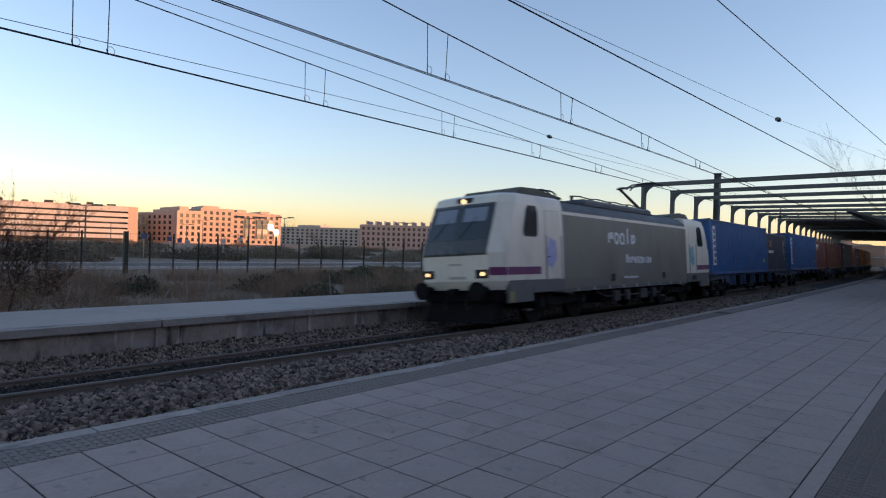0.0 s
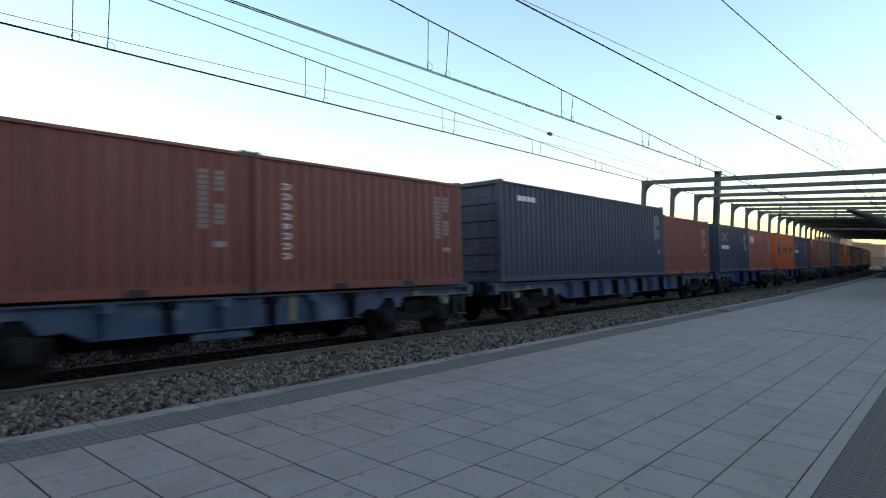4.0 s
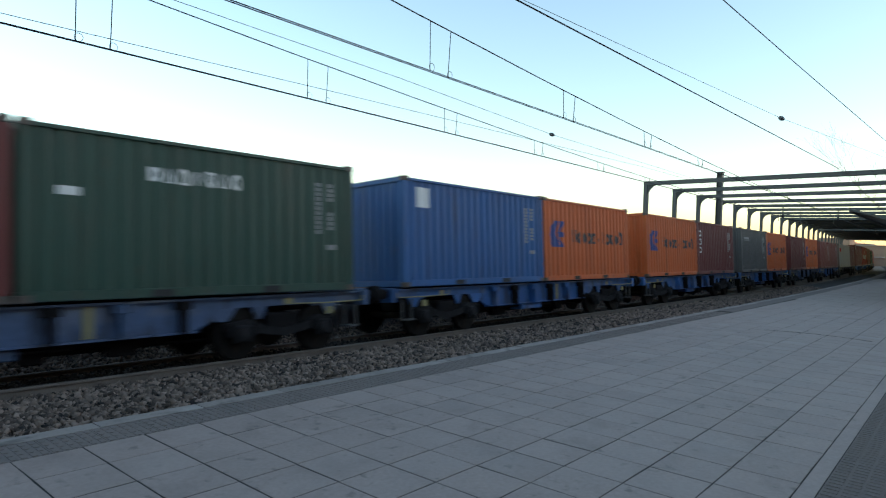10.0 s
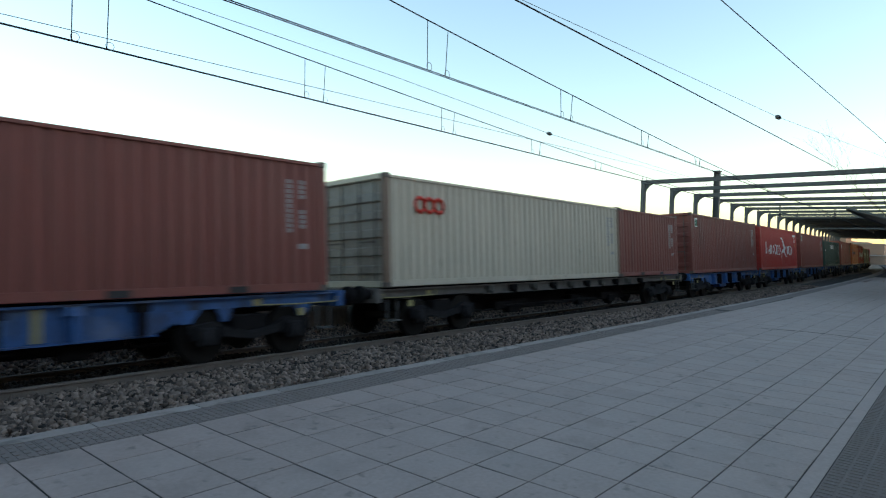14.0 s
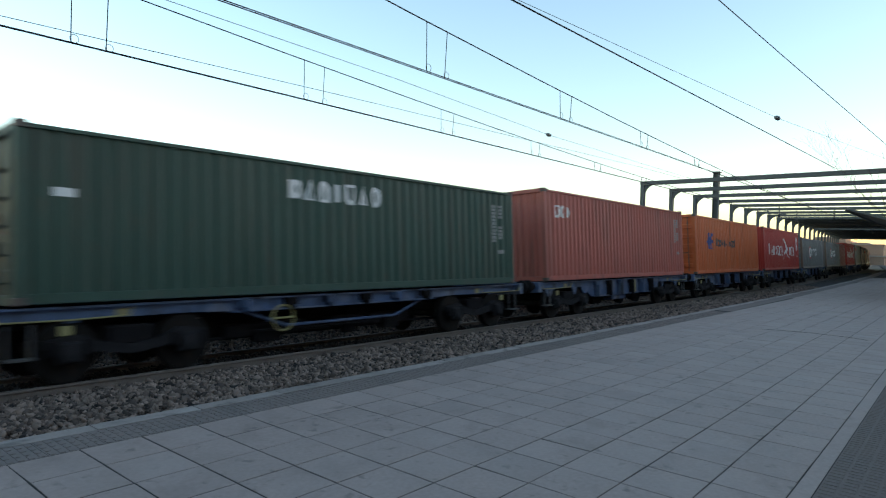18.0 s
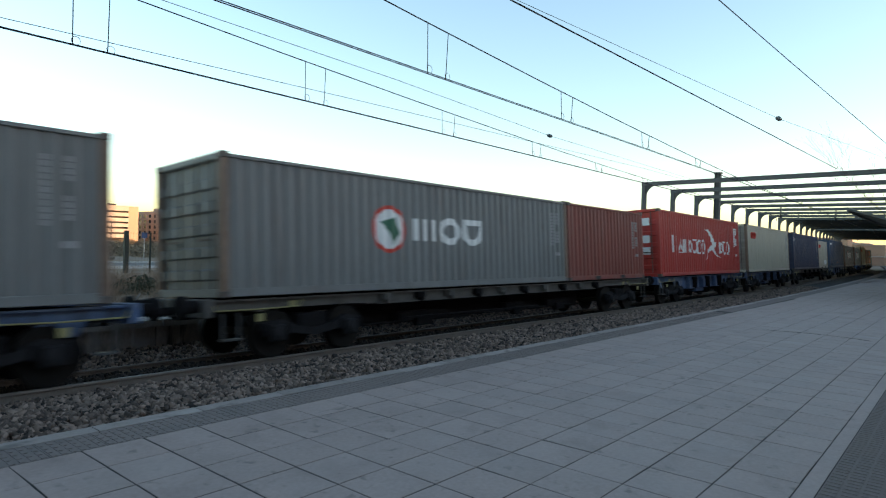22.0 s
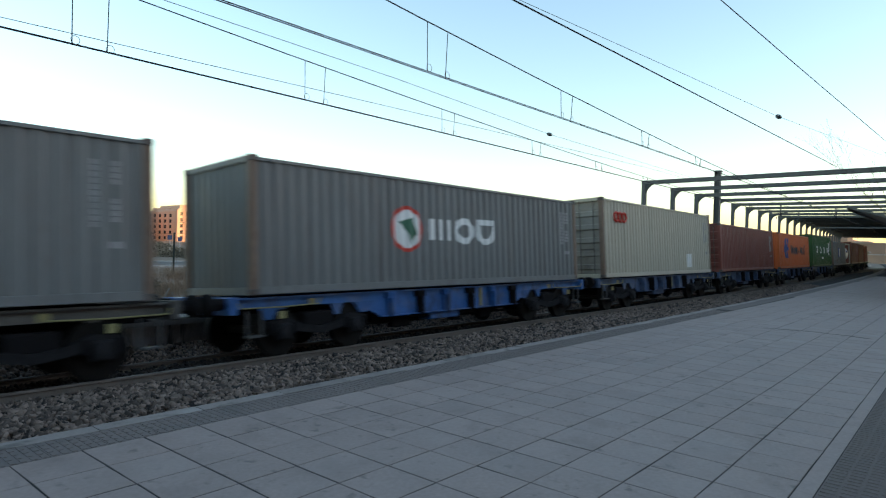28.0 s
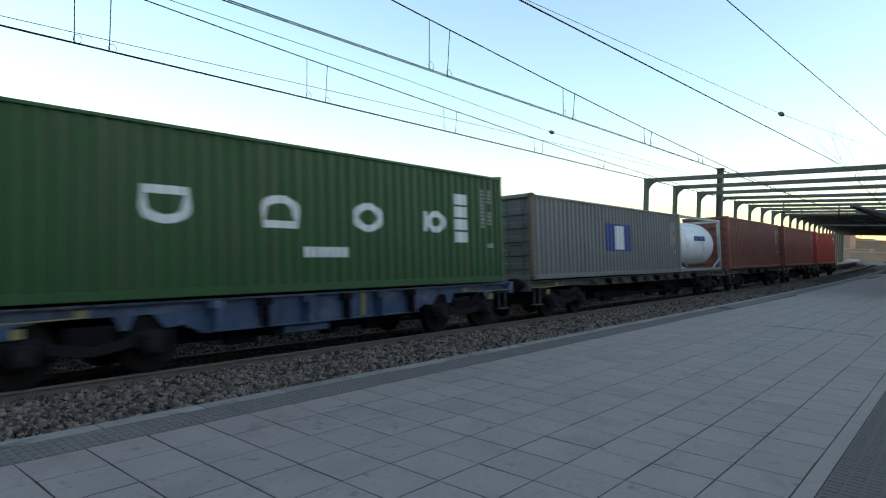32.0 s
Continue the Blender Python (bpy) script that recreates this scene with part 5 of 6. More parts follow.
# ---- locomotive ----
M_LWHITE = mat("white_loco_paint", (0.72, 0.65, 0.545), 0.4, 0, 0.08, 1.2, 0.03, (0.33, 0.29, 0.25), 0.4, (1.5, 1.5, 0.5), clear=0.2)
M_LGREY = mat("anthracite_loco_paint", (0.165, 0.153, 0.133), 0.4, 0, 0.12, 1.0, 0.03, (0.075, 0.07, 0.065), 0.5, (1.2, 1.2, 0.5), clear=0.15)
M_FAINT = mat("faint_grey_lettering", (0.40, 0.37, 0.31), 0.5, 0, 0.1, 2, 0)
M_SCREENBAND = mat("gloss_dark_grey_paint", (0.06, 0.058, 0.056), 0.3, 0, 0.15, 2, 0)
M_BLIND = mat("grey_sun_blind", (0.20, 0.225, 0.27), 0.5, 0, 0.1, 2, 0)
M_LSILL = mat("mid_grey_loco_paint", (0.115, 0.115, 0.118), 0.5, 0, 0.15, 1.5, 0.05, (0.08, 0.07, 0.06), 0.6)
M_VIOLET = mat("plum_stripe_paint", (0.16, 0.035, 0.11), 0.4, 0, 0.1, 2, 0)
M_LROOF = mat("sooty_roof_paint", (0.085, 0.09, 0.10), 0.6, 0.1, 0.2, 2, 0.1, (0.035, 0.033, 0.03), 0.6)
M_LHUMP = mat("grimy_olive_roof_paint", (0.09, 0.09, 0.075), 0.7, 0, 0.2, 3, 0.1, (0.04, 0.035, 0.03), 0.7)
M_UNDER = mat("dusty_underfloor_grey", (0.045, 0.043, 0.042), 0.8, 0, 0.35, 3, 0.2, (0.015, 0.014, 0.013), 0.8)
M_TEAL = mat("sprayed_teal_paint", (0.16, 0.42, 0.44), 0.6, 0, 0.2, 4, 0)
M_LILAC = mat("sprayed_lilac_paint", (0.36, 0.37, 0.58), 0.6, 0, 0.25, 4, 0)
M_PANTO = mat("dark_pantograph_steel", (0.035, 0.035, 0.04), 0.5, 0.5, 0.2, 5, 0)
M_LAMP = glow("headlight_glow", (1.0, 0.64, 0.27), 2.6)
M_LETTER = mat("silver_lettering", (0.62, 0.64, 0.66), 0.4, 0.1, 0.08, 3, 0)
LOCO_L = 18.9
LEVELS = [(1.05, 0.24, 1.44), (1.30, 0.10, 1.49), (2.08, 0.05, 1.49), (2.50, 0.20, 1.49), (3.10, 0.45, 1.485), (3.50, 0.62, 1.46), (3.72, 0.74, 1.40), (3.80, 0.95, 1.25)]


def level(z):
    for (z0, x0, w0), (z1, x1, w1) in zip(LEVELS, LEVELS[1:]):
        if z <= z1:
            f = (z - z0) / (z1 - z0)
            return x0 + f * (x1 - x0), w0 + f * (w1 - w0)
    return LEVELS[-1][1:]


def cab_front(f, z, push=0.0):
    """Point on the cab's front; f runs from -1 to 1 across it."""
    x, w = level(z)
    a = abs(f)
    back = 0.06 * a / 0.78 if a < 0.78 else 0.06 + (a - 0.78) / 0.22 * 0.42
    return (x + back - push, f * w, z)


def front_patch(f0, f1, z0, z1, push, thick=0.02, n=5):
    fs = [f0 + (f1 - f0) * k / (n - 1) for k in range(n)]
    zs = [z0] + [l[0] for l in LEVELS if z0 + 0.01 < l[0] < z1 - 0.01] + [z1]
    rings = [[cab_front(f, z, push) for f in fs] + [cab_front(f, z, push - thick) for f in fs[::-1]] for z in zs]
    return loft(rings)


def loco_end(parent, m, spray):
    cab = part("cab", loft([[(3.70, -w, z), (3.70, w, z)] + [cab_front(f, z) for f in (1, 0.89, 0.78, 0.39, 0, -0.39, -0.78, -0.89, -1)] for z, x, w in LEVELS]), M_LWHITE, parent, "white cab with a raked front", m)
    for s in (-1, 1):
        part("windscreen", front_patch(0.025 * s, 0.74 * s, 2.46, 3.44, 0.022), M_GLASS, cab)
        part("sun_blind", front_patch(0.09 * s, 0.62 * s, 2.98, 3.38, 0.028, 0.01), M_BLIND, cab, "pale grey sun blind")
        part("headlight_housing", front_patch(0.50 * s, 0.77 * s, 1.38, 1.62, 0.015), M_RUBBER, cab)
        x, y, z = cab_front(0.66 * s, 1.50)
        part("headlight", cyl((x - 0.035, y, z), (x + 0.03, y, z), 0.058, 16), M_LAMP, cab, "lit warm headlight")
        win = lambda g: [(1.46 - g, 2.70), (1.52 - g, 2.60 - g), (2.06 + g, 2.60 - g), (2.14 + g, 2.70), (2.14 + g, 3.28), (2.04 + g, 3.38 + g), (1.78 - g, 3.38 + g), (1.66 - g, 3.30)]
        part("window_frame", prism(win(0.06), s * 1.486 - 0.012, s * 1.486 + 0.012), M_RUBBER, cab)
        part("side_window", prism(win(0.0), s * 1.494 - 0.01, s * 1.494 + 0.01), M_GLASS, cab)
        part("stripe", box((0.57, s * 1.488, 1.46), (2.34, s * 1.498, 1.68)), M_VIOLET, cab, "plum stripe")
        part("stripe", front_patch(0.79 * s, 0.995 * s, 1.46, 1.68, 0.01), M_VIOLET, cab, "plum stripe")
        part("cab_door", box((2.62, s * 1.485, 1.36), (3.36, s * 1.503, 3.36), 0.01), M_LWHITE, cab)
        for d in (2.56, 3.46):
            part("handrail", cyl((d, s * 1.56, 1.25), (d, s * 1.56, 2.6), 0.018, 8), M_GALV, cab)
        part("spray_mark", prism([(2.7, 1.75), (2.95, 1.62), (3.28, 1.9), (3.2, 2.45), (2.82, 2.55), (2.72, 2.2)], s * 1.504 - 0.002, s * 1.504 + 0.002), spray, cab, "patch of sprayed paint on the cab door")
        part("sill_end_plate", box((0.64, s * 1.497 - 0.004, 0.7), (0.9, s * 1.497 + 0.004, 1.0)), M_HANDLE, cab, "dull yellow plate at the sill's end")
        part("handle", box((2.7, s * 1.505, 1.95), (2.86, s * 1.515, 1.99)), M_RUBBER, cab)
        # Black box on the cab side gives the recess its shade by colour.
        part("step_recess", box((2.5, s * 1.44, 1.02), (3.0, s * 1.512, 1.2)), M_RUBBER, cab)
        part("buffer", add_cyl(cyl((0.35, s * 0.975, 1.04), (-0.1, s * 0.975, 1.04), 0.12, 14), (-0.1, s * 0.975, 1.04), (-0.2, s * 0.975, 1.04), 0.25, 18), M_BOGIE, cab)
        part("sill", add_box(box((0.62, s * 1.44 - 0.05, 0.68), (1.9, s * 1.44 + 0.055, 1.33), 0.02), (1.9, s * 1.44 - 0.05, 0.92), (3.70, s * 1.44 + 0.055, 1.33), 0.02), M_LSILL, cab)
    part("windscreen_surround", front_patch(-0.765, 0.765, 2.02, 3.50, 0.012, n=5), M_SCREENBAND, cab, "dark grey band round the windscreen")
    part("number_marking", front_patch(-0.28, 0.12, 1.36, 1.44, 0.006, 0.005), M_FAINT, cab)
    part("emblem", front_patch(-0.2, 0.1, 1.74, 1.80, 0.006, 0.005), M_FAINT, cab)
    x, y, z = cab_front(0, 3.60)
    part("headlight", cyl((x - 0.05, 0, z), (x + 0.1, 0, z), 0.07, 14), M_LAMP, cab, "lit warm headlight above the windscreen")
    part("light_housing", box((x - 0.02, -0.28, z - 0.1), (x + 0.3, 0.28, z + 0.1), 0.03), M_RUBBER, cab)
    part("bufferbeam", box((0.32, -1.3, 0.72), (0.75, 1.3, 1.06), 0.03), M_BOGIE, cab)
    part("coupler", box((-0.1, -0.1, 0.92), (0.4, 0.1, 1.1), 0.02), M_BOGIE, cab)
    part("snow_plough", prism([(0.25, 0.15), (0.7, 0.15), (0.8, 0.72), (0.45, 0.72)], -1.2, 1.2), M_BOGIE, cab)
    for s in (-1, 1):
        part("brake_hose", tubes("brake_hose", [[((0.32, s * 0.35, 0.95), 0.025), ((0.12, s * 0.36, 0.75), 0.025), ((0.15, s * 0.4, 0.5), 0.025), ((0.3, s * 0.42, 0.6), 0.025)]], M_RUBBER, 6), parent=cab)
    part("wiper", cyl(cab_front(-0.1, 2.5, 0.03), cab_front(-0.4, 3.1, 0.03), 0.012, 6), M_RUBBER, cab)
    part("wiper", cyl(cab_front(0.55, 2.5, 0.03), cab_front(0.25, 3.1, 0.03), 0.012, 6), M_RUBBER, cab)
    return cab


loco = empty("locomotive", pose(0, 0, 0), "white and anthracite electric freight locomotive with lit headlights", "locomotive")
loco_end(loco, pose(-LOCO_L / 2 + 0.2, 0, 0), M_LILAC)
loco_end(loco, pose(LOCO_L / 2 - 0.2, 0, 0, 0, 0, 180), M_TEAL)
a = LOCO_L / 2 - 3.89
ring = [(-1.47, 0.98), (1.47, 0.98), (1.49, 1.3), (1.49, 3.28), (1.40, 3.5), (1.15, 3.72), (-1.15, 3.72), (-1.40, 3.5), (-1.49, 3.28), (-1.49, 1.3)]
part("body", loft([[(x, y, z) for y, z in ring] for x in (-a, a)]), M_LGREY, loco, "anthracite machine-room body")
for s in (-1, 1):
    part("white_line", box((-a, s * 1.475, 3.28), (a, s * 1.496, 3.39)), M_LWHITE, loco)
    part("sill", box((-a, s * 1.44, 0.88), (a, s * 1.475, 1.04), 0.01), M_LSILL, loco)
    for k in range(9):
        x = -a + 0.9 + k * (2 * a - 1.8) / 8
        part("jacking_lug", box((x - 0.08, s * 1.46, 0.90), (x + 0.08, s * 1.50, 1.0), 0.01), M_GALV, loco)
    for x in (-2.2, 2.6):
        part("hatch", box((x, s * 1.485, 1.15), (x + 0.3, s * 1.497, 1.4), 0.01), M_RUBBER, loco)
    # large rounded brand word and the smaller word under it, as plain strokes
    turn = pose(0, s * 1.494, 0, 0, 0, 0 if s < 0 else 180)
    glyphs(loco, -2.36, 0.02, 2.44, 2.88, "ronic", M_LETTER, 0.22, 0.14, [1, 1, 1, 1.5, 1], -0.006, turn)
    glyphs(loco, -0.92, 1.50, 1.76, 2.04, "mcrcuncioc", M_LETTER, 0.22, 0.18, [1.3, 1, 1, 1, 1, 1, 1, 1, 1, 1], -0.006, turn)
    part("roof_slope", loft([[(x, y * s, z) for y, z in ((1.478, 3.40), (1.412, 3.505), (1.16, 3.73), (1.10, 3.70), (1.36, 3.47))] for x in (-a + 0.02, a - 0.02)]), M_LROOF, loco, "sooty sloping roof edge")
    for x, w in ((-1.9, 0.5), (-0.9, 0.35), (0.4, 0.7), (1.6, 0.4)):
        part("underfloor_case", box((x, s * 1.36 - 0.1, 0.42), (x + w, s * 1.36 + 0.08, 0.80), 0.03), M_UNDER, loco)
    part("air_pipe", tubes("air_pipe", [[((-3.0, s * 1.3, 0.80), 0.03), ((-2.4, s * 1.36, 0.62), 0.03), ((2.6, s * 1.36, 0.60), 0.03), ((3.0, s * 1.3, 0.80), 0.03)]], M_UNDER, 6), parent=loco)
    bm = bmesh.new()
    for k in range(8):
        add_box(bm, (-1.15 + k * 0.16, -0.005, 1.22), (-1.03 + k * 0.16, 0.005, 1.30))
    part("lettering", bm, M_LETTER, loco, "", pose(0, s * 1.494, 0) if s < 0 else pose(0, s * 1.494, 0, 0, 0, 180))
bm = bmesh.new()
add_box(bm, (-a + 2.2, -1.12, 3.68), (a - 2.9, 1.12, 4.0), 0.1)
part("roof_hood", bm, M_LROOF, loco, "raised roof hood")
part("roof_hood", prism([(-a - 2.1, 3.74), (-a - 1.6, 4.06), (-a - 0.7, 4.09), (-a + 0.5, 3.92), (-a + 0.6, 3.70)], -1.0, 1.0), M_LHUMP, loco, "grimy wedge-shaped roof box over the cab")
part("roof_hood", prism([(a + 2.1, 3.74), (a + 1.6, 4.06), (a + 0.7, 4.09), (a - 0.5, 3.92), (a - 0.6, 3.70)], -1.0, 1.0), M_LHUMP, loco, "grimy wedge-shaped roof box over the cab")
part("roof_duct", box((a - 2.8, -1.1, 3.66), (a - 0.2, 1.1, 3.80), 0.03), M_LROOF, loco)
part("roof_bar", tubes("roof_bar", [[((x, -0.55, 4.15 + (0.04 if k % 2 else 0)), 0.025) for k, x in enumerate([-a + 2.3 + j * 0.72 for j in range(10)])]], M_PANTO, 6), parent=loco, label="roof busbar")
for k in range(5):
    part("roof_insulator", cyl((-a + 2.4 + k * 1.55, -0.55, 3.95), (-a + 2.4 + k * 1.55, -0.55, 4.14), 0.06, 10), M_PANTO, loco)
part("horn", cyl((-a - 1.75, 0.4, 4.0), (-a - 1.4, 0.4, 4.0), 0.05, 10, 0.03), M_PANTO, loco)


def pantograph(x, up, flip):
    """Single-arm collector; up is the height of its head over the roof base."""
    p = part("pantograph", box((-0.75, -0.6, 3.86), (0.75, 0.6, 3.93), 0.02), M_PANTO, loco, "raised single-arm pantograph" if up > 0.6 else "folded single-arm pantograph", pose(x, 0, 0, 0, 0, 180 if flip else 0))
    knee = Vector((-2.3, 0, 4.0 + up * 0.66)) if up > 0.6 else Vector((-1.3, 0, 4.1))
    head = Vector((0.35, 0, 3.98 + up))
    part("lower_arm", tubes("lower_arm", [[((0.55, 0, 3.95), 0.075), (knee, 0.055)], [((0.75, 0, 3.98), 0.02), (knee + Vector((0.1, 0, -0.1)), 0.018)]], M_PANTO, 8), parent=p)
    part("upper_arm", tubes("upper_arm", [[(knee + Vector((0, s * 0.1, 0)), 0.045), (head + Vector((0, s * 0.35, -0.06)), 0.035)] for s in (-1, 1)] + [[(knee + Vector((-0.12, 0, 0.05)), 0.012), (head + Vector((0, 0, -0.1)), 0.012)]], M_PANTO, 6), parent=p)
    strips = [[(head + Vector((d, -0.78 + 0.02, -0.2)), 0.03), (head + Vector((d, -0.62, -0.06)), 0.032), (head + Vector((d, -0.45, 0)), 0.034), (head + Vector((d, 0.45, 0)), 0.034), (head + Vector((d, 0.62, -0.06)), 0.032), (head + Vector((d, 0.76, -0.2)), 0.03)] for d in (-0.2, 0.2)]
    part("collector_head", tubes("collector_head", strips + [[(head + Vector((-0.2, s * 0.4, 0)), 0.015), (head + Vector((0.2, s * 0.4, 0)), 0.015)] for s in (-1, 1)], M_PANTO, 6), parent=p)
    for s in (-1, 1):
        for q in (-1, 1):
            part("insulator", cyl((q * 0.65, s * 0.5, 3.62), (q * 0.65, s * 0.5, 3.88), 0.06, 10), M_PANTO, p)


pantograph(a - 1.15, 1.42, False)
pantograph(-a + 1.1, 0.25, True)


def loco_wheelset():
    bm = bmesh.new()
    for s in (-1, 1):
        add_cyl(bm, (0, s * 0.80, 0), (0, s * 0.94, 0), 0.62, 36)
        add_cyl(bm, (0, s * 0.77, 0), (0, s * 0.80, 0), 0.65, 36)
    add_cyl(bm, (0, -1.1, 0), (0, 1.1, 0), 0.11, 12)
    for s in (-1, 1):
        for k in range(6):
            t = k * math.pi / 3
            add_cyl(bm, (0.33 * math.cos(t), s * 0.935, 0.33 * math.sin(t)), (0.33 * math.cos(t), s * 0.955, 0.33 * math.sin(t)), 0.07, 8)
    return bm


for q in (-1, 1):
    b = part("bogie", box((-1.5, -0.7, 0.45), (1.5, 0.7, 0.85), 0.04), M_BOGIE, loco, "", pose(q * 5.2, 0, 0))
    for s in (-1, 1):
        part("side_frame", prism([(-2.0, 0.75), (-1.9, 0.92), (-0.6, 0.92), (-0.4, 0.72), (0.4, 0.72), (0.6, 0.92), (1.9, 0.92), (2.0, 0.75), (1.6, 0.62), (0.5, 0.5), (-0.5, 0.5), (-1.6, 0.62)], s * 1.08 - 0.07, s * 1.08 + 0.07), M_FRAME, b)
        for x in (-1.3, 1.3):
            part("axle_box", add_cyl(box((x - 0.2, s * 1.12 - 0.09, 0.45), (x + 0.2, s * 1.12 + 0.09, 0.8), 0.03), (x, s * 1.12 - 0.14, 0.62), (x, s * 1.12 + 0.14, 0.62), 0.15, 16), M_FRAME, b)
            part("spring", cyl((x + 0.32, s * 1.15, 0.55), (x + 0.32, s * 1.15, 0.85), 0.09, 12), M_BOGIE, b)
        part("damper", cyl((-0.7, s * 1.2, 0.95), (0.7, s * 1.2, 0.8), 0.04, 8), M_LSILL, b)
        part("step", box((-2.35, s * 1.25 - 0.1, 0.42), (-2.0, s * 1.25 + 0.1, 0.46)), M_LSILL, b)
    for x in (-1.3, 1.3):
        w = part("wheelset", loco_wheelset(), M_WHEEL, b, "", pose(x, 0, 0.62))
        WHEELS.append((w, x, 0.62, 0.62))
for k, x in enumerate((-2.6, -1.2, 0.3, 1.7)):
    part("underfloor_case", box((x, -1.25, 0.42), (x + 1.2, 1.25, 0.95), 0.04), M_BOGIE, loco)
MOVING.append((loco, 22.97, pose(0, 0, 0)))


# ---- station beyond: canopy, road bridge ----
canopy = empty("platform_canopy", pose(0, 0, 0), "dark steel platform canopy with a trough-shaped roof", "canopy")
vee = [(4.95, 4.70), (2.6, 4.02), (0.2, 4.70), (0.2, 4.60), (2.6, 3.88), (4.95, 4.60)]
part("roof", loft([[(x, y, z) for y, z in vee] for x in (38.2, 112)]), M_STEELDK, canopy, "shallow trough-shaped roof")
for y in (0.15, 4.96):
    part("fascia", box((38.2, y - 0.03, 4.50), (112, y + 0.03, 4.76), 0.01), M_STEELDK, canopy)
for k in range(9):
    x = 42 + 8 * k
    part("column", box((x - 0.12, 2.48, 0), (x + 0.12, 2.72, 3.75), 0.02), M_STEELDK, canopy)
    part("bracket", prism([(0.0, 3.70), (0.12, 3.70), (0.12, 3.87), (0.0, 3.87)], 1.6, 3.6), M_STEELDK, canopy, "", pose(x - 0.06, 0, 0))
M_SHEET = mat("grey_roof_sheeting", (0.17, 0.17, 0.17), 0.8, 0.1, 0.15, 0.4, 0.1)
track_roof = empty("track_roof", pose(0, 0, 0), "grey sheet roof in four lengths over the tracks and platforms", "roof")


def roof_length(x0, x1):
    """Thin sheeting laid on the portals, with its stiffening ribs below."""
    xs = [x0 + (x1 - x0) * k / 6 for k in range(7)]
    r = part("roof_sheet", loft([[(x, off(x) - 20, portal_top + 0.004), (x, off(x) + 15.3, portal_top + 0.004), (x, off(x) + 15.3, portal_top + 0.09), (x, off(x) - 20, portal_top + 0.09)] for x in xs]), M_SHEET, track_roof)
    for y in (14.0, 9.0, 4.0, -1.0, -6.0):
        part("roof_rib", loft([[(x, off(x) + y, portal_top - 0.09), (x, off(x) + y + 0.08, portal_top - 0.09), (x, off(x) + y + 0.08, portal_top + 0.002), (x, off(x) + y, portal_top + 0.002)] for x in xs]), M_STEELDK, r)


for x0, x1 in ((79.5, 86.9), (90.6, 101.9), (108.2, 136.0), (136.2, 172.0)):
    roof_length(x0, x1)
# cables and lamps under the portals
for k, (x, y) in enumerate(((57.0, 11.5), (67.0, 11.8), (62, 8.2))):
    e = empty("line_support", bend_pose(x, y), "overhead line hanger fixed under a portal beam", "line hanger", "hangers under the portals")
    part("hanger", box((-0.05, -0.05, 5.45), (0.05, 0.05, portal_top - BD)), M_STEELDK, e)
    part("arm", tubes("arm", [[((0, -0.5, 5.5), 0.03), ((0, 0.5, 5.45), 0.03)], [((0, 0.3, 5.0), 0.02), ((0, 0.35, 5.45), 0.02)]], M_STEELDK, 6), parent=e)
    part("insulator", cyl((0, 0.0, 5.25), (0, 0, 5.46), 0.09, 12), M_RUBBER, e)

# ---- bare winter plants ----
M_BARK = mat("grey_brown_bark", (0.055, 0.038, 0.03), 0.95, 0, 0.3, 6, 0.3)
M_TWIG = mat("dry_brown_twigs", (0.24, 0.155, 0.105), 0.95, 0, 0.3, 6, 0.2, rnd=0.25)
M_OLIVE = mat("dull_evergreen_leaves", (0.07, 0.07, 0.042), 0.9, 0, 0.3, 4, 0.2, rnd=0.3)
M_STRAW = mat("dry_straw_grass", (0.20, 0.145, 0.10), 0.95, 0, 0.3, 6, 0.2)


def grow(rs, out, p, d, length, r, depth, spread, kids):
    """Adds one limb and its side limbs to out, as bent tapering paths."""
    path, q = [], Vector(p)
    n = 4
    for i in range(n + 1):
        path.append((q.copy(), max(r * (1 - 0.75 * i / n), 0.002)))
        d = (d + Vector((rs.uniform(-1, 1), rs.uniform(-1, 1), rs.uniform(-0.4, 0.8))) * 0.16).normalized()
        q = q + d * (length / n)
    out.append(path)
    if depth == 0:
        return
    for k in range(kids):
        b, br = path[rs.randint(1, n)]
        nd = (d + Vector((rs.uniform(-1, 1), rs.uniform(-1, 1), rs.uniform(-0.3, 0.9))) * spread).normalized()
        grow(rs, out, b, nd, length * rs.uniform(0.45, 0.7), max(br * 0.6, 0.003), depth - 1, spread, kids)


def bare_tree(at, height, seed, label, kids=5, depth=3, name="bare_tree", leaves=0):
    rs = random.Random(seed)
    e = empty(name, at, label, "tree")
    trunk = []
    grow(rs, trunk, (0, 0, -0.1), Vector((rs.uniform(-0.1, 0.1), rs.uniform(-0.1, 0.1), 1)), height * 0.5, height * 0.016, 0, 0.5, 0)
    part("trunk", tubes("trunk", trunk, M_BARK, 8), parent=e)
    limbs = []
    for k in range(kids + 3):
        b, br = trunk[0][rs.randint(2, 4)]
        d = Vector((rs.uniform(-1, 1), rs.uniform(-1, 1), rs.uniform(0.35, 1.1))).normalized()
        grow(rs, limbs, b, d, height * rs.uniform(0.3, 0.48), br * 0.6, depth, 0.75, kids)
    part("crown", tubes("crown", limbs, M_BARK, 3), parent=e)
    if leaves:
        part("withered_leaves", leaf_mesh(seed, height * 0.85, height * 0.95, leaves, M_TWIG, 0.022), parent=e, m=pose(0, 0, height * 0.12), label="last withered leaves")
    return e


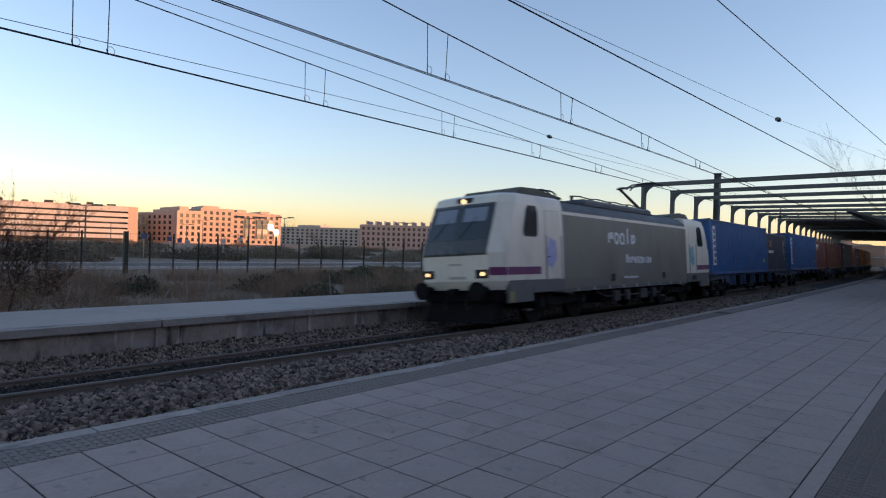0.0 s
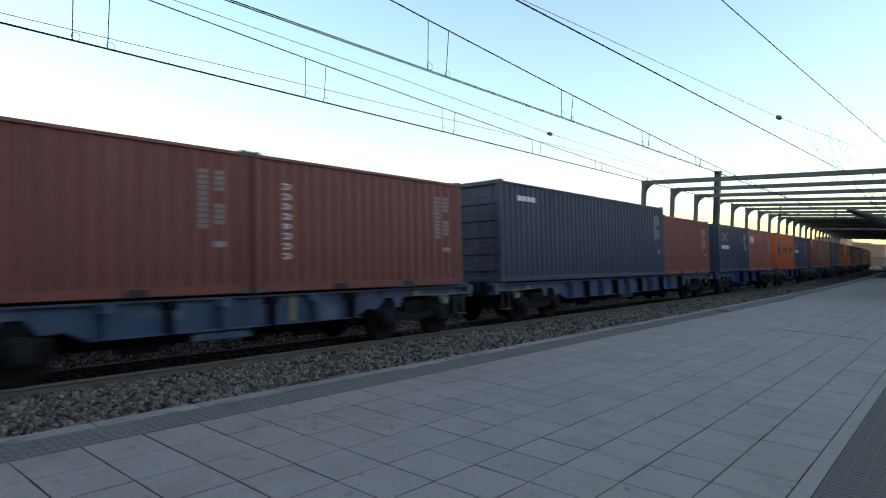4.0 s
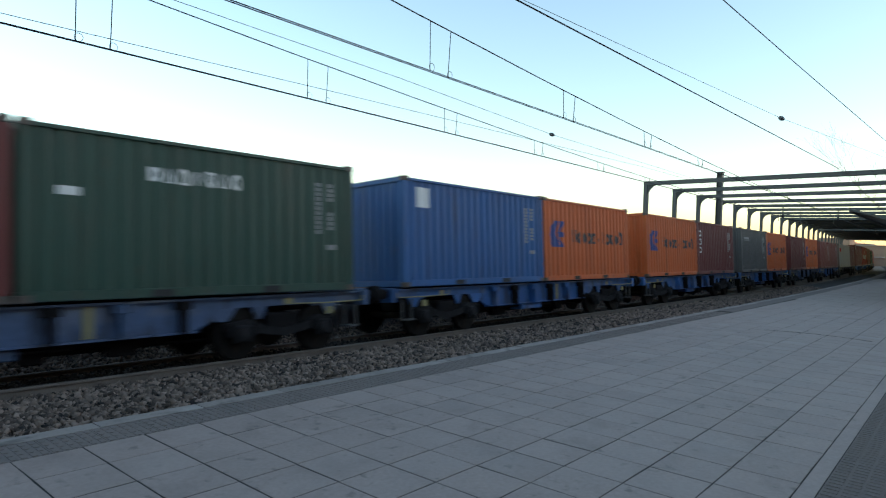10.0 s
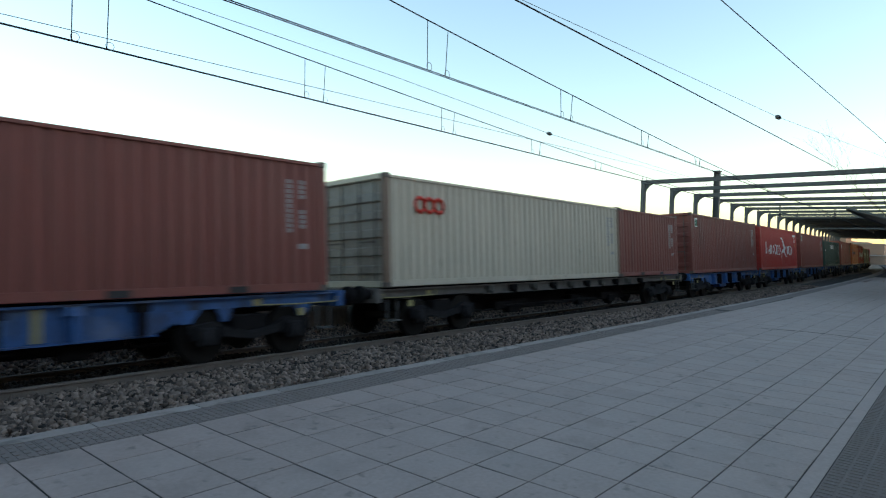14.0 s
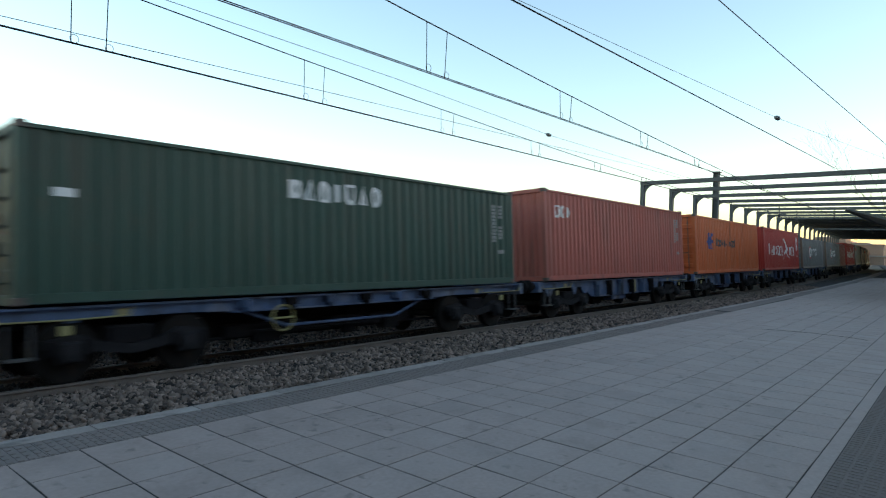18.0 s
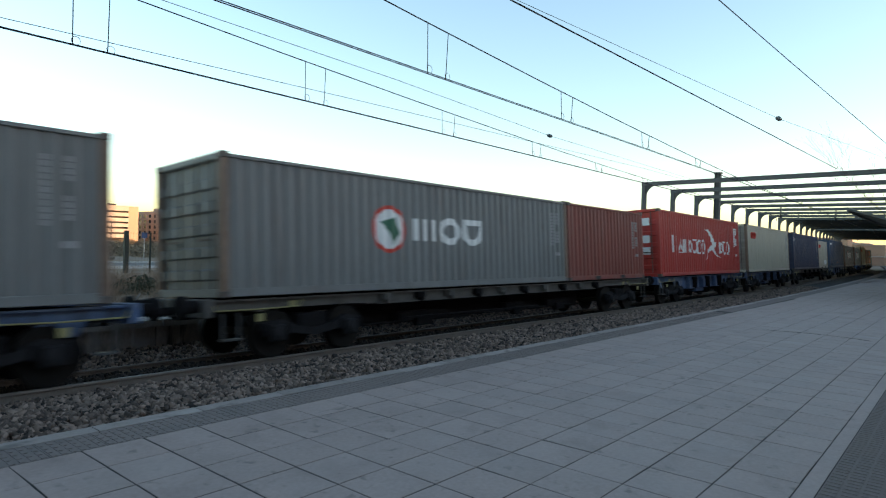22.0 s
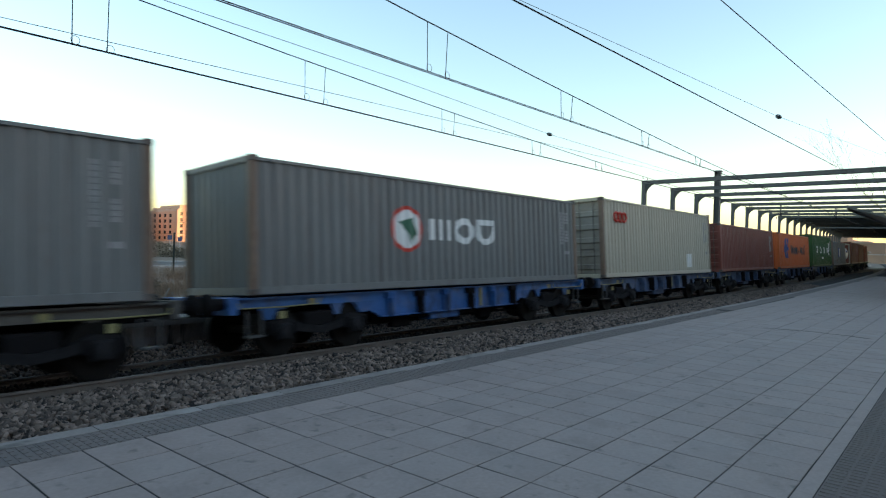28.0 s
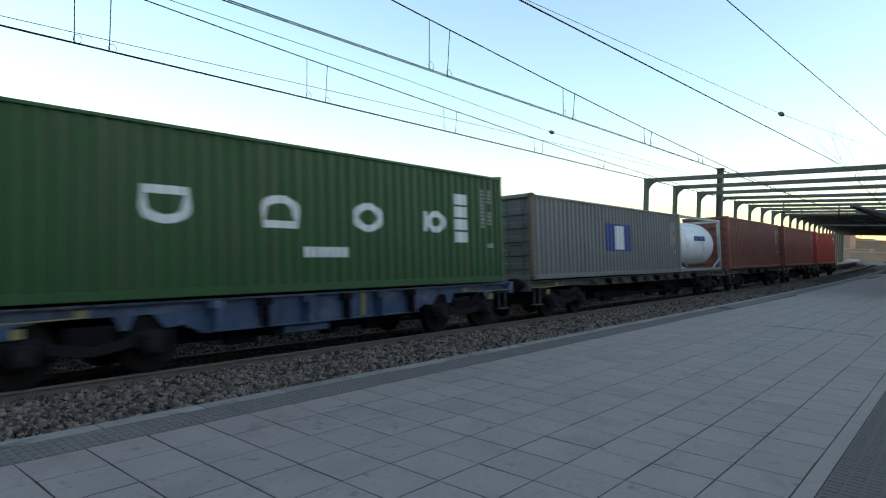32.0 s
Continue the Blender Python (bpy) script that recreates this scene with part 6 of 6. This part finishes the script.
def bush_mesh(seed, h, w, n, material):
    rs = random.Random(seed)
    out = []
    for k in range(n):
        a, r = rs.uniform(0, 6.28), w * math.sqrt(rs.random()) * 0.5
        d = Vector((math.cos(a) * rs.uniform(0, 1), math.sin(a) * rs.uniform(0, 1), rs.uniform(0.4, 1.2))).normalized()
        grow(rs, out, (math.cos(a) * r, math.sin(a) * r, -0.05), d, h * rs.uniform(0.5, 1), 0.008, 1, 0.7, 4)
    return tubes("twigs", out, material, 3)


def leaf_mesh(seed, h, w, n, material, size=0.09):
    """Low evergreen mass: many small leaves on an uneven mound."""
    rs = np.random.RandomState(seed)
    a, rr = rs.uniform(0, 6.28, n), np.sqrt(rs.rand(n)) * w * 0.5
    lump = 1 + 0.35 * np.sin(3 * a + seed) * np.cos(2 * a)
    x, y = np.cos(a) * rr * lump, np.sin(a) * rr * lump
    z = h * rs.uniform(0.05, 1, n) * np.clip(1.05 - (rr / (w * 0.5)) ** 2, 0.15, 1)
    c = np.stack([x, y, z], 1)
    u = rs.normal(size=(n, 3)) * size
    v = rs.normal(size=(n, 3)) * size * 0.5
    vs = np.concatenate([c - u, c + v, c + u, c - v], 1).reshape(-1, 3)
    me = bpy.data.meshes.new("leaves")
    me.from_pydata(vs.tolist(), [], [(4 * i, 4 * i + 1, 4 * i + 2, 4 * i + 3) for i in range(n)])
    me.materials.append(material)
    return me


def gz(x, y):
    return ground_z(x, y)


bare_tree(pose(5.0, 18.6, gz(5, 18.6)), 3.3, 11, "bare many-branched small tree behind the opposite platform", 6, 3, leaves=2600)
bare_tree(pose(4.1, 19.6, gz(4.1, 19.6)), 3.4, 12, "bare many-branched small tree behind the opposite platform", 6, 3, leaves=2600)
bare_tree(pose(5.7, 19.2, gz(5.7, 19.2)), 2.0, 19, "bare shrubby tree behind the opposite platform", 6, 3, leaves=2600)
bare_tree(pose(35.4, 1.9, 0), 7.8, 14, "slender tree with a few withered leaves beside the canopy", 5, 3, leaves=420)
twigs = [bush_mesh(s, 0.5 + 0.22 * (s % 3), 1.9, 110, M_TWIG) for s in range(21, 26)]
straw = [bush_mesh(s, 0.3, 1.5, 90, M_STRAW) for s in range(31, 34)]
mounds = [leaf_mesh(s, 0.7, 2.2, 1200, M_OLIVE, 0.05) for s in range(41, 44)]
rs = random.Random(8)
for k in range(260):
    x, y = rs.uniform(0, 46), 16.8 + 15.0 * rs.random() ** 1.1
    y += off(x)
    kind = rs.random()
    if kind < 0.62:
        e = empty("dry_shrub", pose(x, y, gz(x, y), 0, 0, rs.uniform(0, 360)), "dry leafless brown shrub on the bank", "shrub", "shrubs on the bank")
        tagged(part("brushwood", rs.choice(twigs), parent=e), kind="stuff")
    elif kind < 0.85:
        e = empty("grass_tussock", pose(x, y, gz(x, y), 0, 0, rs.uniform(0, 360)), "tussock of dry straw-coloured grass", "grass", "grass on the bank")
        tagged(part("tuft", rs.choice(straw), parent=e), kind="stuff")
    else:
        e = empty("evergreen_shrub", pose(x, y, gz(x, y), 0, 0, rs.uniform(0, 360)), "low dull green shrub on the bank", "shrub", "green shrubs on the bank")
        tagged(part("foliage", rs.choice(mounds), parent=e), kind="stuff")

# leaning stakes and the fence
M_STAKE = mat("pale_weathered_concrete_stake", (0.22, 0.195, 0.17), 0.9, 0, 0.2, 5, 0.2)
for x, y, lx, h in ((7.3, 17.6, 35, 0.75), (8.2, 17.6, 28, 0.8), (9.6, 18.2, -6, 1.1), (10.1, 18.3, 12, 0.9), (15.0, 18.0, -6, 0.95), (16.9, 18.0, -10, 0.95), (6.2, 18.6, 14, 0.9)):
    e = empty("leaning_stake", pose(x, y, gz(x, y) + 0.0, 0, lx, 0), "pale leaning broken fence stake", "stake", "stakes on the bank")
    part("stake", box((-0.02, -0.02, -0.15), (0.02, 0.02, h + 0.2), 0.005), M_STAKE, e)
M_FENCE = mat("dark_green_fence_paint", (0.02, 0.025, 0.022), 0.6, 0.2, 0.2, 4, 0.05)
fence = empty("boundary_fence", pose(0, 0, 0), "dark wire fence with square posts", "fence")
fpost = mesh_of("post", box((-0.05, -0.05, -0.3), (0.05, 0.05, 2.4), 0.008), M_FENCE)
fx = [(x, 43.09 - 0.3525 * x) for x in [2.0 + 1.7 * k for k in range(7)] + [13.74, 15.75, 17.04, 18.26, 19.6, 20.66, 22.4] + [24.08 + 1.46 * k for k in range(22)]]
for x, y in fx:
    part("post", fpost, parent=fence, m=pose(x, y, gz(x, y), 0, 0, -19))
for z in (0.15, 0.65, 1.2, 1.75, 2.33):
    part("wire", tubes("wire", [[((x, y, gz(x, y) + z), 0.006) for x, y in fx]], M_FENCE, 3), parent=fence)
vm = [[((x0 + (x1 - x0) * j / 9, y0 + (y1 - y0) * j / 9, gz(x0, y0) + 0.05), 0.0035), ((x0 + (x1 - x0) * j / 9, y0 + (y1 - y0) * j / 9, gz(x0, y0) + 2.35), 0.0035)]
      for (x0, y0), (x1, y1) in zip(fx, fx[1:]) for j in range(1, 9)]
part("mesh_panel", tubes("mesh_panel", vm, M_FENCE, 3), parent=fence)
e = empty("gate_post", pose(15.75, 37.3, gz(15.75, 37.3)), "stout dark gate post in the fence line", "post")
part("post", box((-0.1, -0.1, -0.3), (0.12, 0.12, 2.45), 0.01), M_FENCE, e)

# open ground beyond: access road, verge, hedges, lamps, signs
M_ROAD = mat("pale_worn_asphalt", (0.10, 0.097, 0.095), 0.9, 0, 0.15, 0.5, 0.1)
tagged(new("road", sheet("road", [-60 + 10 * k for k in range(31)], [43, 47, 51], lambda x, y: ground_z(x, y) + 0.06, M_ROAD)), "pale asphalt access road beyond the fence", "road", kind="structure")
tagged(new("road", sheet("far_road", [-80 + 20 * k for k in range(31)], [150, 158, 166], lambda x, y: ground_z(x, y) + 0.1, M_ROAD)), "pale asphalt street in front of the buildings", "road", kind="structure")
M_KERB = mat("pale_kerb_stone", (0.4, 0.39, 0.38), 0.9, 0, 0.15, 0.5, 0.1)
for y in (42.7, 51.1):
    tagged(new("kerb", mesh_of("kerb", loft([[(x, y, gz(x, y) - 0.1), (x, y + 0.2, gz(x, y) - 0.1), (x, y + 0.2, gz(x, y) + 0.17), (x, y, gz(x, y) + 0.17)] for x in range(-60, 245, 15)]), M_KERB)), "pale stone kerb of the access road", "kerb", kind="structure")
M_HEDGE = mat("dark_hedge_leaves", (0.14, 0.115, 0.08), 0.95, 0, 0.35, 1.5, 0.2, rnd=0.3)
hedge = [leaf_mesh(s, 1.5, 8.0, 3000, M_HEDGE, 0.09) for s in (51, 52, 53)]
for k in range(60):
    y = rs.choice((58, 72, 90, 112, 135, 180)) + rs.uniform(-5, 5)
    x = rs.uniform(0.05, 1.6) * y
    e = empty("hedge", pose(x, y, gz(x, y), 0, 0, rs.uniform(0, 360)), "dark evergreen hedge clump on the open ground", "hedge", "hedges on the open ground")
    tagged(part("foliage", rs.choice(hedge), parent=e), kind="stuff")
for k in range(12):
    y = rs.uniform(60, 150)
    x = rs.uniform(0.12, 1.3) * y
    bare_tree(pose(x, y, gz(x, y)), rs.uniform(4, 7), 60 + k, "bare young street tree on the open ground", 4, 2, "street_tree")


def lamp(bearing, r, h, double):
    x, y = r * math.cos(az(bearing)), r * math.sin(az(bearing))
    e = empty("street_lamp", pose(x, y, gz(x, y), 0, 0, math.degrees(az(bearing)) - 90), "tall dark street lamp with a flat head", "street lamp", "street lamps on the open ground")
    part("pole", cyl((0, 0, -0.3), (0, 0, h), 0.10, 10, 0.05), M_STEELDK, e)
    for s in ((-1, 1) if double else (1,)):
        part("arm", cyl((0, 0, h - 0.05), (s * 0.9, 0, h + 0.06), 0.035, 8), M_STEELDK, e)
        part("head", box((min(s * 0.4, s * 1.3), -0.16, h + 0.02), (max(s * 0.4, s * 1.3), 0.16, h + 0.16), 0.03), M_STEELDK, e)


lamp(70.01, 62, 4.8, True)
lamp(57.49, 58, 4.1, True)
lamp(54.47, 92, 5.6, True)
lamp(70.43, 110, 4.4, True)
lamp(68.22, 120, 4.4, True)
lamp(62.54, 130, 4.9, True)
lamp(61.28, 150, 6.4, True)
lamp(43.72, 120, 6.4, True)
M_SIGN = mat("blue_sign_face", (0.045, 0.075, 0.16), 0.5, 0, 0.1, 2, 0)
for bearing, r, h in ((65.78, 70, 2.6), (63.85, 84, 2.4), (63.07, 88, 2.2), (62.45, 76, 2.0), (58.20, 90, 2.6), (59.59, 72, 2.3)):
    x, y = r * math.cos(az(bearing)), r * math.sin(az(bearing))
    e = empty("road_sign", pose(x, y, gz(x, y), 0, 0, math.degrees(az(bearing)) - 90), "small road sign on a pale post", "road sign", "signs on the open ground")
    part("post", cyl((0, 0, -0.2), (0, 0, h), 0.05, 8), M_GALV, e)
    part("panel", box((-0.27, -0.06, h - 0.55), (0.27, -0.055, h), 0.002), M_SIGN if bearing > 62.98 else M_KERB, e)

# pale low wall and huts far to the right, distant tree line
M_FAR = mat("hazy_far_trees", (0.06, 0.055, 0.045), 1, 0, 0.3, 0.05, 0)
rs2 = np.random.RandomState(9)
belt = [(-400 + 12 * k, 520 + 60 * math.sin(k * 0.7), 6 + 5 * rs2.rand()) for k in range(130)]
me = mesh_of("far_woods", loft([[(x, y, -1), (x, y + 6, -1), (x, y + 5, h - 1), (x, y + 1, h - 1.5)] for x, y, h in belt]), M_FAR)
tagged(new("far_woods", me), "dim belt of distant trees on the horizon", "woods", kind="backdrop")
for k in range(9):
    x = 175 + 22 * k
    block_y, tall = 20 + 6 * (k % 3), (3.2, 4.2)[k] if k < 2 else 8.0 + k % 3
    e = empty("depot_building", pose(x + 60, block_y + k * 2, -0.6), "low warm-toned building beyond the bridge", "building", "low buildings beyond the bridge")
    part("wall", box((0, 0, 0), (14, 10, tall)), M_BRICKDK, e)
    part("roof", box((-0.4, -0.4, tall), (14.4, 10.4, tall + 0.3)), M_PALE, e)
e = empty("track_fence", pose(0, 0, 0), "pale steel barrier beside the track beyond the platform", "barrier")
for k in range(14):
    part("post", box((118 + 3 * k, 16.2 + off(118 + 3 * k), -0.4), (118.1 + 3 * k, 16.3 + off(118 + 3 * k), 1.5)), M_GALV, e)
for z in (0.7, 1.1, 1.45):
    part("rail", tubes("rail", [[((x, 16.25 + off(x), z), 0.04) for x in (118, 130, 145, 158)]], M_GALV, 5), parent=e)


# ---- platform tiles: the nearest are pieces of their own ----
TILE_ROWS = [ROW0 - T * (j + 1) for j in range(9)]
tile_some = [tile_mesh("tile", [(0, 0, 0)], seed=k) for k in range(7)]
rt = random.Random(5)
rest = []
for i in range(-28, 130):
    x = COL0 + T * i
    for j, y in enumerate(TILE_ROWS):
        if -2 <= i < 31:
            part("tile", rt.choice(tile_some), parent=near_platform, m=pose(x, y, rt.uniform(-0.001, 0.001), rt.uniform(-0.08, 0.08), rt.uniform(-0.08, 0.08)))
        else:
            rest.append((x, y, rt.uniform(-0.001, 0.001)))
for i in range(33, 130):        # infill where the edge bends away
    x = COL0 + T * i
    k = 0
    while off(x) > 0.12 + k * T and k < 8:
        rest.append((x, ROW0 + k * T - max(0, (k + 1) * T - off(x)), -0.0015))
        k += 1
tagged(part("paving_tiles", tile_mesh("paving_tiles", rest), parent=near_platform), kind="stuff")
# broken joint across the platform
rc = random.Random(3)
cx = [(19.60, 4.49), (19.75, 3.9), (19.85, 3.31), (19.75, 2.59), (19.62, 2.2), (19.48, 1.93)]
for (x0, y0), (x1, y1) in zip(cx, cx[1:]):
    w = rc.uniform(0.012, 0.035)
    part("cracked_joint", mesh_of("cracked_joint", loft([[(x0 - w, y0, 0.001), (x0 + w, y0, 0.001), (x0 + w, y0, 0.005), (x0 - w, y0, 0.005)], [(x1 - w * 0.6, y1, 0.001), (x1 + w * 0.6, y1, 0.001), (x1 + w * 0.6, y1, 0.005), (x1 - w * 0.6, y1, 0.005)]]), M_JOINT), parent=near_platform, label="dark broken joint")


# ---- what moves ----
def run(t):
    """Metres that the train has gone after t seconds; it slows gently."""
    q = t / 10
    return 181.60 * q - 0.0725 * q ** 2 - 1.4678 * q ** 3 + 0.0990 * q ** 4


def motions():
    times = [k * 1.0 for k in range(33)]
    for thing, back, place in MOVING:
        walk(thing, [(t, on_track(back - 0.2 - run(t)) @ place) for t in times])
    # wheelsets roll with the train; alike ones share their turning
    ticks, lead = [k / FPS for k in range(32 * FPS + 1)], {}
    for w, x, z, r in WHEELS:
        first = lead.setdefault((x, r), w)
        if first is w:
            walk(w, [(t, pose(x, 0, z, 0, -math.degrees(run(t) / r), 0)) for t in ticks])
        else:
            w.rotation_mode = "QUATERNION"
            keys = w.animation_data_create()
            keys.action = first.animation_data.action
            keys.action_slot = first.animation_data.action_slot


motions()
